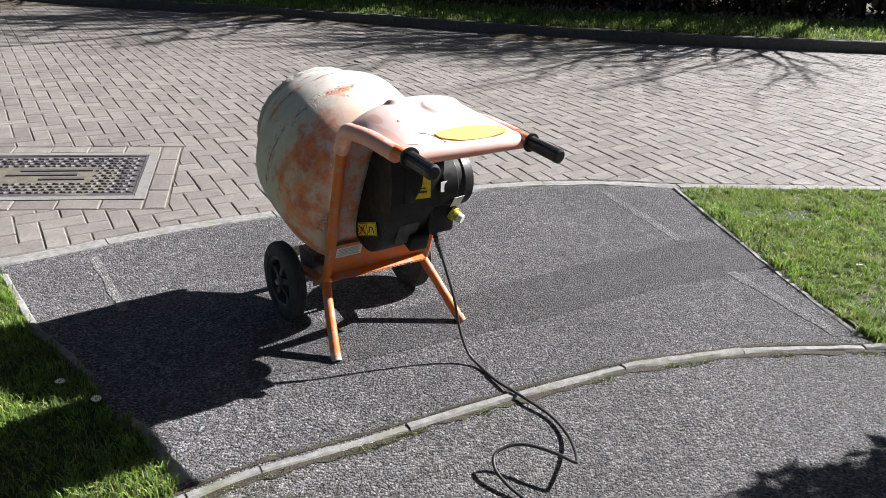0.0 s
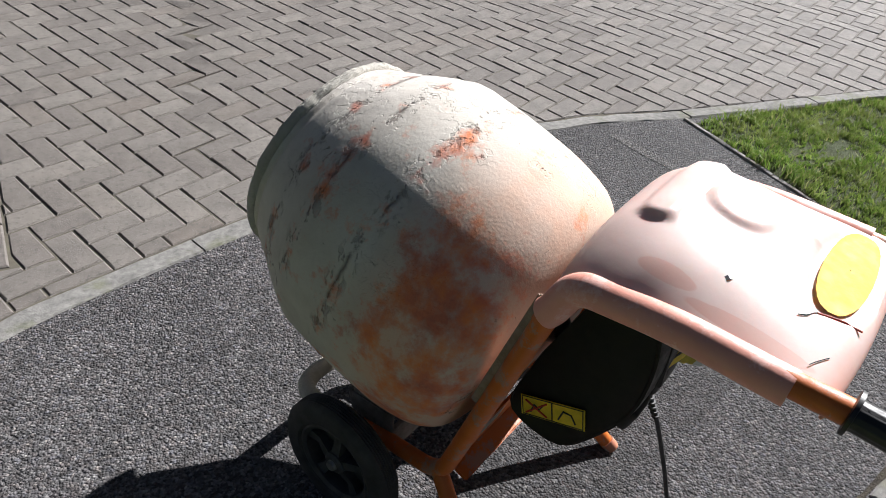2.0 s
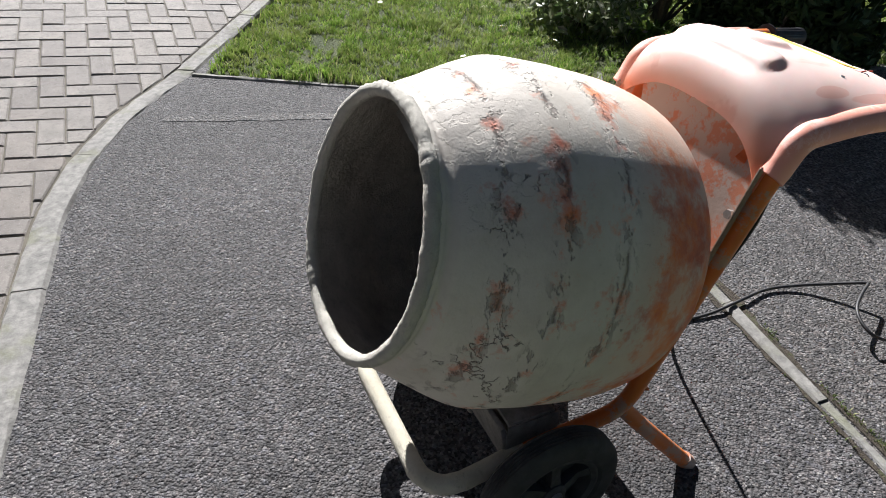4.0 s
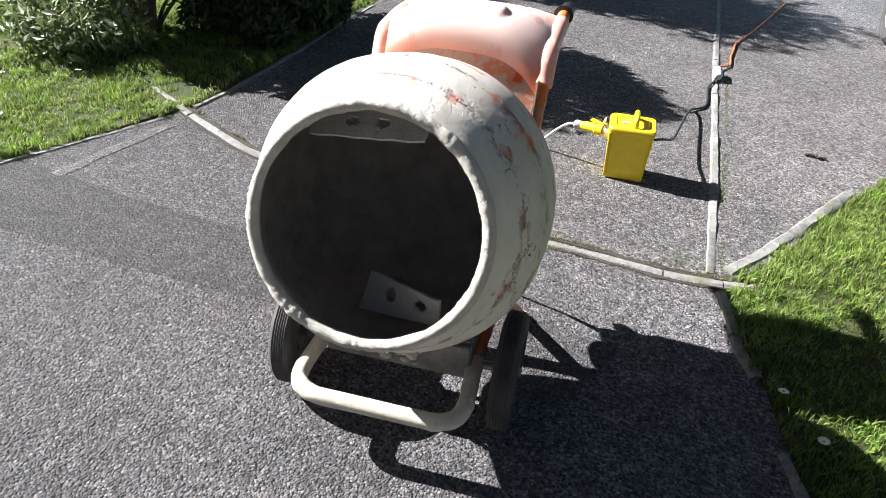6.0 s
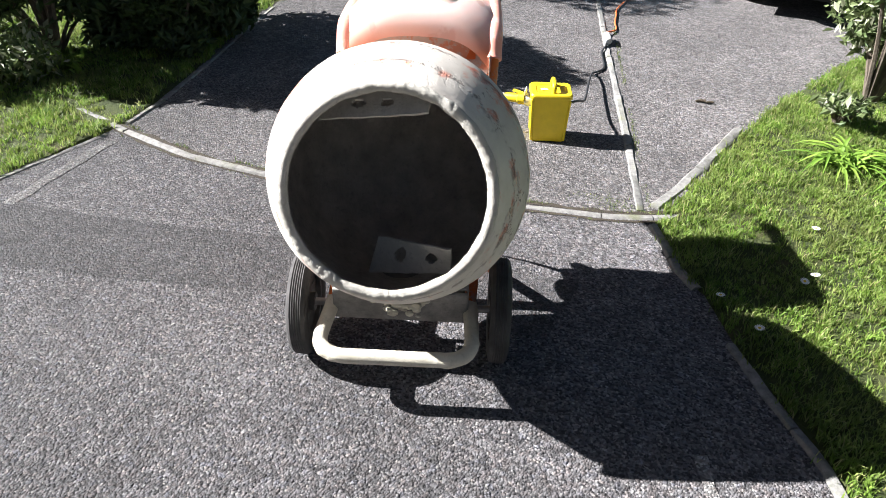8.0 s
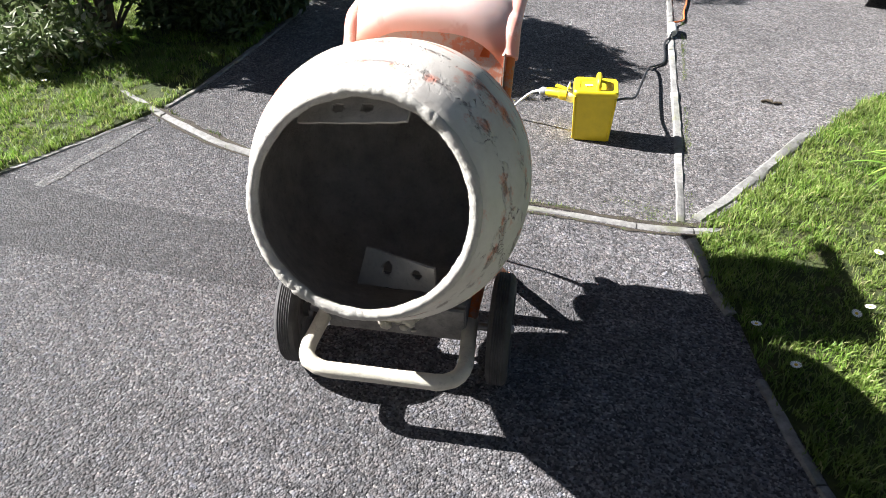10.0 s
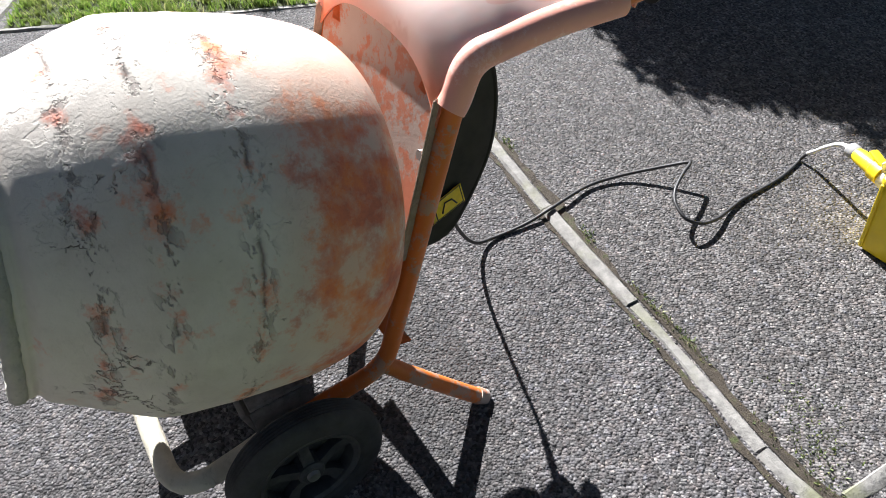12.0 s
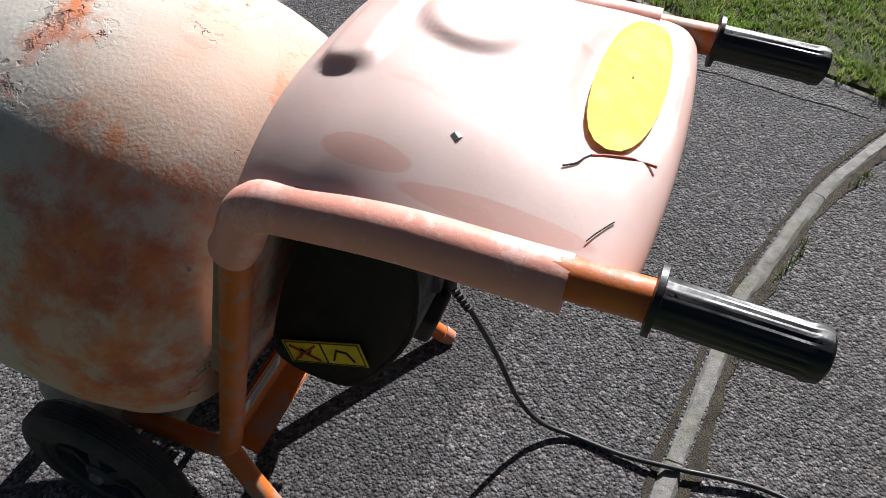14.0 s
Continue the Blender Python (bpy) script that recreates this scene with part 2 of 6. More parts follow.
    scales = m.ramp(m.noise(34.0, 6.0, 0.6, (1.0, 1.0, 1.6)), (0.46, 0.0), (0.50, 1.0))
    m.bump(m.mix(1.0, scales, m.ramp(m.noise(4.0, 3.0), (0.54, 0.0), (0.62, 1.0)), "MULTIPLY"), 0.0016, 0.6)
    m.bump(m.noise(220.0, 4.0), 0.0008, 0.6)
    return m.mat


DRUM = drum_material()


def crust(name, a, b, bump=0.004):
    m = Mat(name, 0.92)
    c = m.ramp(m.noise(16.0, 8.0, 0.7), (0.3, a), (0.7, b))
    c = m.mix(m.ramp(m.noise(70.0, 4.0, 0.7), (0.55, 0.0), (0.75, 0.45)), c, tuple(0.45 * v for v in a))
    m.colour(c)
    m.bump(m.noise(75.0, 7.0, 0.75), bump, 0.9)
    m.bump(m.noise(320.0, 3.0), 0.001, 0.6)
    return m.mat


CRUST = crust("dried_cement_crust", (0.44, 0.42, 0.37), (0.64, 0.61, 0.54), 0.009)
INNER = crust("grey_cement_lining", (0.32, 0.29, 0.255), (0.58, 0.535, 0.475), 0.014)
BAR_CRUST = crust("cement_caked_steel", (0.48, 0.44, 0.34), (0.64, 0.60, 0.50), 0.005)
FLANGE = crust("pale_cement_smear", (0.26, 0.17, 0.12), (0.46, 0.38, 0.31), 0.003)
CROSS = crust("cement_splashed_steel", (0.13, 0.12, 0.11), (0.33, 0.31, 0.28), 0.003)


def paint(name, body, worn, amount, rough=0.42):
    m = Mat(name, rough)
    c = m.ramp(m.noise(5.0, 6.0, 0.6), (0.3, tuple(0.85 * v for v in body)), (0.7, body))
    c = m.mix(m.ramp(m.noise(17.0, 8.0, 0.75), (1.0 - amount - 0.06, 0.0), (1.0 - amount, 0.85)), c, worn)
    m.colour(c)
    m.rough(m.ramp(m.noise(30.0, 5.0), (0.3, rough - 0.08), (0.7, rough + 0.22)))
    m.bump(m.noise(60.0, 6.0, 0.7), 0.0012, 0.6)
    return m.mat


TUBE = paint("orange_painted_steel", (0.62, 0.155, 0.022), (0.36, 0.24, 0.18), 0.42)
PLATE = paint("faded_orange_plate", (0.56, 0.22, 0.13), (0.42, 0.37, 0.33), 0.48, 0.6)
SKIRT = paint("bright_orange_plastic", (0.78, 0.17, 0.03), (0.60, 0.20, 0.12), 0.34, 0.45)


def hood_material():
    m = Mat("sunlit_bleached_orange_plastic", 0.34)
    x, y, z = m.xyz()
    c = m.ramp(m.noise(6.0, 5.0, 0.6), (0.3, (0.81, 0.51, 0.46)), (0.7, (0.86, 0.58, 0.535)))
    # weathered bleach and sun glare painted into the upper skin, the skirts kept orange
    bleach_and_glare = m.maths("ADD", m.maths("MULTIPLY", m.maths("SUBTRACT", z, 0.765), 12.0), m.maths("MULTIPLY", m.noise(8.0, 4.0), 0.5))
    c = m.mix(m.ramp(bleach_and_glare, (0.1, 0.85), (0.9, 0.0)), c, (0.72, 0.17, 0.065))
    c = m.mix(m.ramp(m.noise(12.0, 4.0, 0.5, (1.0, 0.25, 1.0)), (0.64, 0.0), (0.68, 0.5)), c, (0.70, 0.33, 0.27))
    # a darker pink patch and a longer darker crescent along the handle tube
    wander = m.maths("MULTIPLY", m.maths("SUBTRACT", m.noise(30.0, 3.0), 0.5), 0.5)
    for cx, cy, rx, ry in ((-0.183, -0.520, 0.013, 0.042), (-0.200, -0.640, 0.012, 0.085)):
        u = m.maths("MULTIPLY", m.maths("SUBTRACT", x, cx), 1 / rx)
        v = m.maths("MULTIPLY", m.maths("SUBTRACT", y, cy), 1 / ry)
        q = m.maths("ADD", m.maths("ADD", m.maths("MULTIPLY", u, u), m.maths("MULTIPLY", v, v)), wander)
        c = m.mix(m.ramp(q, (0.85, 0.7), (1.0, 0.0)), c, (0.76, 0.38, 0.32))
    c = m.mix(m.ramp(m.noise(28.0, 7.0, 0.8), (0.70, 0.0), (0.73, 0.6)), c, (0.34, 0.26, 0.23))
    m.colour(c)
    m.rough(m.ramp(m.noise(22.0, 6.0, 0.6), (0.3, 0.42), (0.7, 0.62)))
    m.b.inputs["Specular IOR Level"].default_value = 0.4
    m.bump(m.noise(45.0, 6.0, 0.7), 0.0005, 0.5)
    # thin plastic that lets some light through
    m.b.inputs["Subsurface Weight"].default_value = 0.45
    m.b.inputs["Subsurface Radius"].default_value = (0.030, 0.013, 0.010)
    m.b.inputs["Subsurface Scale"].default_value = 1.0
    return m.mat


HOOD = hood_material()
SLEEVE = paint("salmon_plastic", (0.86, 0.39, 0.30), (0.88, 0.53, 0.46), 0.42, 0.38)


def plain(name, body, rough=0.5, metal=0.0, vary=0.25, scale=25.0, bump=0.0006):
    m = Mat(name, rough, metal)
    m.colour(m.ramp(m.noise(scale, 6.0, 0.65), (0.3, tuple(v * (1 - vary) for v in body)), (0.7, tuple(min(1, v * (1 + vary)) for v in body))))
    m.rough(m.ramp(m.noise(scale * 1.7, 5.0), (0.3, max(0.05, rough - 0.1)), (0.7, min(1, rough + 0.15))))
    m.bump(m.noise(scale * 6, 4.0), bump, 0.6)
    return m.mat


BLACK = plain("black_plastic", (0.009, 0.009, 0.0095), 0.48, 0, 0.25, 25.0, 0.0002)
BLACK.node_tree.nodes["Principled BSDF"].inputs["Specular IOR Level"].default_value = 0.3
GRIP = plain("black_rubber_grip", (0.010, 0.010, 0.012), 0.42)
TYRE = plain("dusty_rubber", (0.045, 0.043, 0.042), 0.8, 0, 0.45, 18.0, 0.001)
RIM = plain("grey_black_plastic_rim", (0.06, 0.058, 0.056), 0.6, 0, 0.5)
STEEL = plain("dull_steel", (0.30, 0.29, 0.28), 0.5, 0.8)
YELLOW = plain("yellow_plastic", (0.80, 0.60, 0.012), 0.40, 0, 0.07)
YELLOW_STICKER = plain("yellow_sticker", (0.74, 0.54, 0.02), 0.5, 0, 0.2, 40.0)
INLET_YELLOW = plain("grimy_yellow_plastic", (0.42, 0.34, 0.04), 0.5, 0, 0.4, 40.0)
PALE_STICKER = plain("faded_yellow_sticker", (0.80, 0.64, 0.12), 0.72, 0, 0.16, 30.0)
PALE_STICKER.node_tree.nodes["Principled BSDF"].inputs["Specular IOR Level"].default_value = 0.2
WHITE_STICKER = plain("grimy_white_sticker", (0.60, 0.60, 0.57), 0.55, 0, 0.2, 50.0)
INK = plain("black_ink", (0.02, 0.02, 0.02), 0.6)
RED_INK = plain("red_ink", (0.45, 0.04, 0.02), 0.6)
CABLE = plain("black_cable", (0.022, 0.022, 0.024), 0.5)
ORANGE_CABLE = plain("orange_cable", (0.65, 0.16, 0.04), 0.5)
PALE_CORD = plain("pale_grey_cord", (0.62, 0.62, 0.60), 0.5)
SOCKET_WHITE = plain("white_plastic", (0.75, 0.75, 0.72), 0.4, 0, 0.08)
GREY_PLASTIC = plain("grey_plastic", (0.33, 0.33, 0.33), 0.5)
IRON = plain("cast_iron", (0.085, 0.075, 0.078), 0.6, 0.25, 0.35, 16.0, 0.002)
CAR_BLUE = plain("blue_car_paint", (0.12, 0.42, 0.70), 0.25, 0, 0.06, 3.0, 0.0)
GLASS_DARK = plain("dark_glazing", (0.01, 0.012, 0.014), 0.06, 0, 0.1)
ALLOY = plain("silver_alloy", (0.55, 0.55, 0.55), 0.35, 0.7, 0.12)
LAMP_RED = plain("red_lamp_plastic", (0.35, 0.01, 0.02), 0.2)


# ---- mesh helpers ----
def link_mesh(name, bm, material, parent=None, smooth=True, sharp=38.0):
    me = bpy.data.meshes.new(name)
    bm.to_mesh(me)
    bm.free()
    for mt in material if isinstance(material, (list, tuple)) else [material]:
        me.materials.append(mt)
    if smooth:
        me.shade_smooth()
        me.set_sharp_from_angle(angle=radians(sharp))
    ob = new(name, me)
    ob.parent = parent
    return ob


def part(name, bm, material, parent, label="", smooth=True, sharp=38.0):
    return tagged(link_mesh(name, bm, material, parent, smooth, sharp), label)


def data_mesh(name, verts, faces, material, parent=None, smooth=False):
    me = bpy.data.meshes.new(name)
    me.from_pydata(verts, [], faces)
    me.materials.append(material)
    if smooth:
        me.shade_smooth()
    ob = new(name, me)
    ob.parent = parent
    return ob


def empty(name, m=None, **tags):
    ob = new(name)
    ob.empty_display_size = 0.1
    if m is not None:
        ob.matrix_world = m
    return tagged(ob, **tags)


def box(size, at=(0, 0, 0), turn=(0, 0, 0), bevel=0.0, segs=2, bm=None):
    bm = bm or bmesh.new()
    m = pose(*at, *turn) @ Matrix.Diagonal((*size, 1))
    made = bmesh.ops.create_cube(bm, size=1.0, matrix=m)
    if bevel:
        vs = set(made["verts"])
        es = [e for e in bm.edges if e.verts[0] in vs and e.verts[1] in vs]
        bmesh.ops.bevel(bm, geom=es, offset=bevel, segments=segs, affect="EDGES", profile=0.5)
    return bm


def smooth_path(points, steps=6):
    """A Catmull-Rom line through the points."""
    p = [Vector(q) for q in points]
    out = []
    for i in range(len(p) - 1):
        a, b, c, d = p[max(i - 1, 0)], p[i], p[i + 1], p[min(i + 2, len(p) - 1)]
        for k in range(steps):
            t = k / steps
            out.append(0.5 * (2 * b + (c - a) * t + (2 * a - 5 * b + 4 * c - d) * t * t + (3 * b - a - 3 * c + d) * t ** 3))
    out.append(p[-1])
    return out


def fillet(points, radius, steps=7):
    """A line whose inner corners are rounded."""
    p = [Vector(q) for q in points]
    out = [p[0]]
    for a, b, c in zip(p, p[1:], p[2:]):
        r = min(radius, 0.48 * (a - b).length, 0.48 * (c - b).length)
        s, e = b + (a - b).normalized() * r, b + (c - b).normalized() * r
        for k in range(steps + 1):
            t = k / steps
            out.append(s * (1 - t) ** 2 + b * 2 * t * (1 - t) + e * t * t)
    out.append(p[-1])
    return out


def tube(path, radius, segs=14, bm=None, cap=True, rough=0.0):
    """A round bar along a path; radius may be a list."""
    bm = bm or bmesh.new()
    path = [Vector(p) for p in path]
    n = len(path)
    radii = radius if isinstance(radius, (list, tuple)) else [radius] * n
    up = Vector((0.13, 0.29, 1.0)).normalized()
    rings = []
    for i, p in enumerate(path):
        t = (path[min(i + 1, n - 1)] - path[max(i - 1, 0)]).normalized()
        side = up.cross(t)
        if side.length < 1e-4:
            side = Vector((1, 0, 0)).cross(t)
        side.normalize()
        up = t.cross(side).normalized()
        ring = []
        for k in range(segs):
            a = 2 * math.pi * k / segs
            d = side * math.cos(a) + up * math.sin(a)
            r = radii[i]
            if rough:
                r += rough * noise.noise((p + d * 0.03) * 45.0)
            ring.append(bm.verts.new(p + d * r))
        rings.append(ring)
    for a, b in zip(rings, rings[1:]):
        for k in range(segs):
            bm.faces.new((a[k], a[(k + 1) % segs], b[(k + 1) % segs], b[k]))
    if cap:
        bm.faces.new(rings[0][::-1])
        bm.faces.new(rings[-1])
    return bm


def revolve(profile, segs, place, bm=None, relief=None):
    """profile: rows (along, radius); place(along, radius, angle) gives the point."""
    bm = bm or bmesh.new()
    rings = []
    for a, r in profile:
        if r < 1e-6:
            rings.append([bm.verts.new(place(a, 0, 0))] * segs)
            continue
        rings.append([bm.verts.new(place(a, r + (relief(a, r, 2 * math.pi * k / segs) if relief else 0), 2 * math.pi * k / segs)) for k in range(segs)])
    for a, b in zip(rings, rings[1:]):
        for k in range(segs):
            q = []
            for v in (a[k], a[(k + 1) % segs], b[(k + 1) % segs], b[k]):
                if v not in q:
                    q.append(v)
            if len(q) > 2:
                bm.faces.new(q)
    return bm


def spline(rows, n):
    """n points along a smooth line through rows of (a, b)."""
    pts = smooth_path([(a, b, 0) for a, b in rows], 12)
    lengths = np.cumsum([0] + [(q - p).length for p, q in zip(pts, pts[1:])])
    return [(float(np.interp(s, lengths, [p.x for p in pts])), float(np.interp(s, lengths, [p.y for p in pts]))) for s in np.linspace(0, lengths[-1], n)]


def slab(outline, z0, z1, bevel=0.0, bm=None):
    """An upright prism on an outline of (x, y)."""
    bm = bm or bmesh.new()
    top = [bm.verts.new((x, y, z1)) for x, y in outline]
    low = [bm.verts.new((x, y, z0)) for x, y in outline]
    bm.faces.new(top)
    bm.faces.new(low[::-1])
    n = len(outline)
    for i in range(n):
        bm.faces.new((low[i], low[(i + 1) % n], top[(i + 1) % n], top[i]))
    bmesh.ops.recalc_face_normals(bm, faces=bm.faces)
    return bm


# ---- the ground ----
EDGE_X = [-8.0, -4.0, -1.99, -1.41, -0.90, 0.15, 0.52, 0.93, 1.41, 2.75, 9.0]
EDGE_Y = [-0.5, 1.75, 2.88, 3.30, 3.58, 4.07, 4.18, 4.23, 4.19, 4.22, 4.30]
FAR_X = [-14.0, -6.4, -3.2, -1.3, 1.57, 3.67, 5.5, 12.0]
FAR_Y = [14.2, 12.3, 11.45, 10.78, 9.68, 9.25, 9.06, 8.8]


def edge_y(x):
    return float(np.interp(x, EDGE_X, EDGE_Y))


def far_y(x):
    return float(np.interp(x, FAR_X, FAR_Y))


def road_z(x, y):
    """The road falls towards the drive."""
    e = max(0.0, (y - edge_y(x)) * (0.87 if x < -0.9 else 1.0))
    return 0.39 * (1 - math.exp(-e / 3.0))


K1 = [(-1.10, 1.165), (-0.96, 1.265), (-0.80, 1.385), (-0.64, 1.50), (-0.34, 1.64), (-0.05, 1.79), (0.13, 1.876), (0.36, 1.980), (0.58, 2.072), (1.05, 2.185), (1.45, 2.21), (1.85, 2.215), (2.15, 2.205)]
K1_X, K1_Y = [p[0] for p in K1], [p[1] for p in K1]


def column_sheet(name, xs, low, high, rows, zfun, material, **tags):
    verts, faces = [], []
    for x in xs:
        for j in range(rows + 1):
            y = low(x) + (high(x) - low(x)) * j / rows
            verts.append((x, y, zfun(x, y)))
    for i in range(len(xs) - 1):
        for j in range(rows):
            a = i * (rows + 1) + j
            faces.append((a, a + rows + 1, a + rows + 2, a + 1))
    return tagged(data_mesh(name, verts, faces, material, smooth=True), **tags)


wide = [-160.0, -90.0, -50.0, -30.0, -20.0, -14.0, -11.0, -8.0, -6.0, -4.0, -3.0, -2.0, -1.4, -0.9, 0.0, 0.5, 1.0, 1.5, 2.5, 4.0, 6.0, 9.0, 12.0, 16.0, 22.0, 34.0, 60.0, 100.0, 170.0]


def ground_z(x, y):
    if y > far_y(x) + 0.1:
        return road_z(x, far_y(x)) + 0.06 + 0.10 * min(y - far_y(x), 6.0)
    return road_z(x, y) - 0.045


ground_rows = [-160, -80, -40, -24, -14, -9, -6, -4, -2, 0, 1, 2, 3, 4, 5, 6, 7, 8, 9, 10, 11.5, 14, 18, 26, 45, 90, 180]
verts = [(x, y, ground_z(x, y)) for x in wide for y in ground_rows]
nr = len(ground_rows)
faces = [(i * nr + j, (i + 1) * nr + j, (i + 1) * nr + j + 1, i * nr + j + 1) for i in range(len(wide) - 1) for j in range(nr - 1)]
ground = tagged(data_mesh("ground", verts, faces, SOIL, smooth=True), "bare brown soil under lawns and paving", "ground", kind="structure")


def uneven(x, y):
    return 0.006 * noise.noise(Vector((x * 0.9, y * 0.9, 0.3)))


apron_x = [float(v) for v in np.arange(-2.6, 2.0, 0.1)]
k1_at = lambda x: float(np.interp(x, [-2.6] + K1_X, [0.2] + K1_Y))
apron = column_sheet("driveway_apron", apron_x, k1_at, edge_y, 30, uneven, APRON,
                     label="worn dark grey asphalt apron beside the paved road", category="driveway", kind="structure")
drive_x = [float(v) for v in np.arange(-2.6, 4.6, 0.15)]
drive = column_sheet("driveway", drive_x, lambda x: -9.0, k1_at, 50, uneven, DRIVE,
                     label="old light grey asphalt driveway with white scuffs", category="driveway", kind="structure")

# the newer strip across the apron and the old cement lines
trench = [(1.455, 2.95), (1.20, 2.84), (0.89, 2.71), (0.40, 2.46), (0.0, 2.26), (-0.35, 2.10), (-0.75, 1.95), (-0.80, 2.28), (-0.35, 2.43), (0.03, 2.62), (0.48, 2.89), (1.11, 3.22), (1.43, 3.33)]


def thin_sheet(name, outline, lift, material, label, category):
    bm = bmesh.new()
    top = bm.faces.new([bm.verts.new((x, y, 0)) for x, y in outline])
    bmesh.ops.recalc_face_normals(bm, faces=[top])
    if top.normal.z < 0:
        top.normal_flip()
    bmesh.ops.triangulate(bm, faces=bm.faces)
    bmesh.ops.subdivide_edges(bm, edges=bm.edges, cuts=5, use_grid_fill=True)
    for v in bm.verts:
        v.co.z = uneven(v.co.x, v.co.y) + lift
    return tagged(link_mesh(name, bm, material, smooth=True), label, category, kind="structure")


thin_sheet("trench_patch", trench, 0.002, PATCH, "darker strip of newer asphalt across the apron", "asphalt patch")


def ragged_strip(name, a, b, width, label):
    a, b = Vector(a), Vector(b)
    u = (b - a).normalized()
    n = Vector((-u.y, u.x))
    k = 26
    left, right = [], []
    for i in range(k + 1):
        p = a.lerp(b, i / k)
        wl = width * (0.40 + 0.20 * noise.noise(Vector((p.x * 9, p.y * 9, 5.0))))
        wr = width * (0.40 + 0.20 * noise.noise(Vector((p.x * 9, p.y * 9, 9.0))))
        left.append(p + n * wl)
        right.append(p - n * wr)
    verts = [(p.x, p.y, uneven(p.x, p.y) + 0.0022) for p in left] + [(p.x, p.y, uneven(p.x, p.y) + 0.0022) for p in right]
    faces = [(i, i + 1, i + k + 2, i + k + 1) for i in range(k)][::-1]
    faces = [f[::-1] for f in faces]
    return tagged(data_mesh(name, verts, faces, CEMENT_LINE, smooth=True), label, "cement line", kind="structure")


ragged_strip("cement_line_1", (0.93, 4.05), (1.145, 3.26), 0.075, "pale line of old cement on the asphalt")
ragged_strip("cement_line_2", (1.245, 2.88), (1.44, 2.30), 0.07, "pale line of old cement on the asphalt")
ragged_strip("cement_line_3", (-1.67, 2.94), (-1.33, 2.42), 0.045, "pale line of old cement on the asphalt")

m = Mat("chalky_scuff", 0.95)
m.colour(m.ramp(m.noise(60.0, 6.0, 0.7), (0.40, (0.12, 0.118, 0.112)), (0.58, (0.42, 0.41, 0.39))))
m.bump(m.noise(150.0, 4.0), 0.004, 0.8)
SCUFF = m.mat


def scuff_mark(name, line, width):
    """A thin wandering chalky scrape on the asphalt."""
    pts = smooth_path([(x, y, 0) for x, y in line], 10)
    verts, faces = [], []
    for i, p in enumerate(pts):
        t = pts[min(i + 1, len(pts) - 1)] - pts[max(i - 1, 0)]
        n = Vector((-t.y, t.x, 0)).normalized() * width * (0.35 + 0.5 * abs(noise.noise(p * 14.0)))
        p = p + Vector((noise.noise(p * 11.0), noise.noise(p * 11.0 + Vector((5, 0, 0))), 0)) * 0.012
        verts += [(q.x, q.y, uneven(q.x, q.y) + 0.0026) for q in (p - n, p + n)]
        if i:
            faces.append((2 * i - 2, 2 * i - 1, 2 * i + 1, 2 * i))
    return tagged(data_mesh(name, verts, faces, SCUFF, smooth=True), "pale chalky scrape on the old asphalt", "scuff", kind="structure")


scuff_mark("scuff_1", [(1.01, 0.08), (0.93, 0.07), (0.86, 0.13), (0.82, 0.03), (0.79, -0.02), (0.86, -0.08), (0.84, -0.17), (0.90, -0.27)], 0.011)
scuff_mark("scuff_2", [(0.55, 0.09), (0.47, 0.02), (0.41, -0.06), (0.36, -0.16)], 0.007)
scuff_mark("scuff_3", [(1.10, -0.05), (1.02, -0.10), (0.98, -0.22)], 0.007)


# ---- concrete edgings ----
def strip_piece(path, width, z0, z1, jitter):
    """One long stone along a path of (x, y, z), with worn upper edges."""
    bm = bmesh.new()
    n = len(path)
    rings = []
    c = min(0.010, width * 0.22)
    for i, p in enumerate(path):
        p = Vector(p)
        t = Vector(path[min(i + 1, n - 1)]) - Vector(path[max(i - 1, 0)])
        side = Vector((-t.y, t.x, 0)).normalized()
        h = width / 2
        w = [0.0055 * noise.noise(p * 24 + Vector((0, 0, k * 3.1))) for k in range(4)]
        sec = [(-h, z0), (-h + w[0], z1 - c), (-h + c + w[1], z1 + w[2]), (h - c + w[3], z1 + w[1]), (h + w[2], z1 - c), (h, z0)]
        rings.append([bm.verts.new(p + side * (a + jitter[0]) + Vector((0, 0, b + jitter[1]))) for a, b in sec])
    for a, b in zip(rings, rings[1:]):
        for k in range(5):
            bm.faces.new((a[k], b[k], b[k + 1], a[k + 1]))
    bm.faces.new(rings[0])
    bm.faces.new(rings[-1][::-1])
    bmesh.ops.recalc_face_normals(bm, faces=bm.faces)
    return bm


def edging(name, line, lengths, width, low, high, material, zfun, label, piece="edging_stone", gap=0.006, category="edging"):
    """A row of stones along a line, cut at the lengths given (repeated)."""
    line = [Vector((x, y, 0)) for x, y in line]
    acc = [0.0]
    for a, b in zip(line, line[1:]):
        acc.append(acc[-1] + (b - a).length)
    at = lambda s: Vector((float(np.interp(s, acc, [p.x for p in line])), float(np.interp(s, acc, [p.y for p in line])), 0))
    owner = empty(name, label=label, category=category, kind="structure")
    s, i = 0.0, 0
    rnd = random.Random(len(name) * 7 + int(acc[-1] * 100))
    while s < acc[-1] - 0.03:
        e = min(s + lengths[i % len(lengths)], acc[-1])
        k = max(2, int((e - s) / 0.06))
        pts = []
        for j in range(k + 1):
            p = at(s + gap / 2 + (e - s - gap) * j / k)
            p.z = zfun(p.x, p.y)
            pts.append(p)
        part(piece, strip_piece(pts, width, low, high, (rnd.uniform(-0.002, 0.002), rnd.uniform(-0.003, 0.003))), material, owner)
        s, i = e, i + 1
    return owner


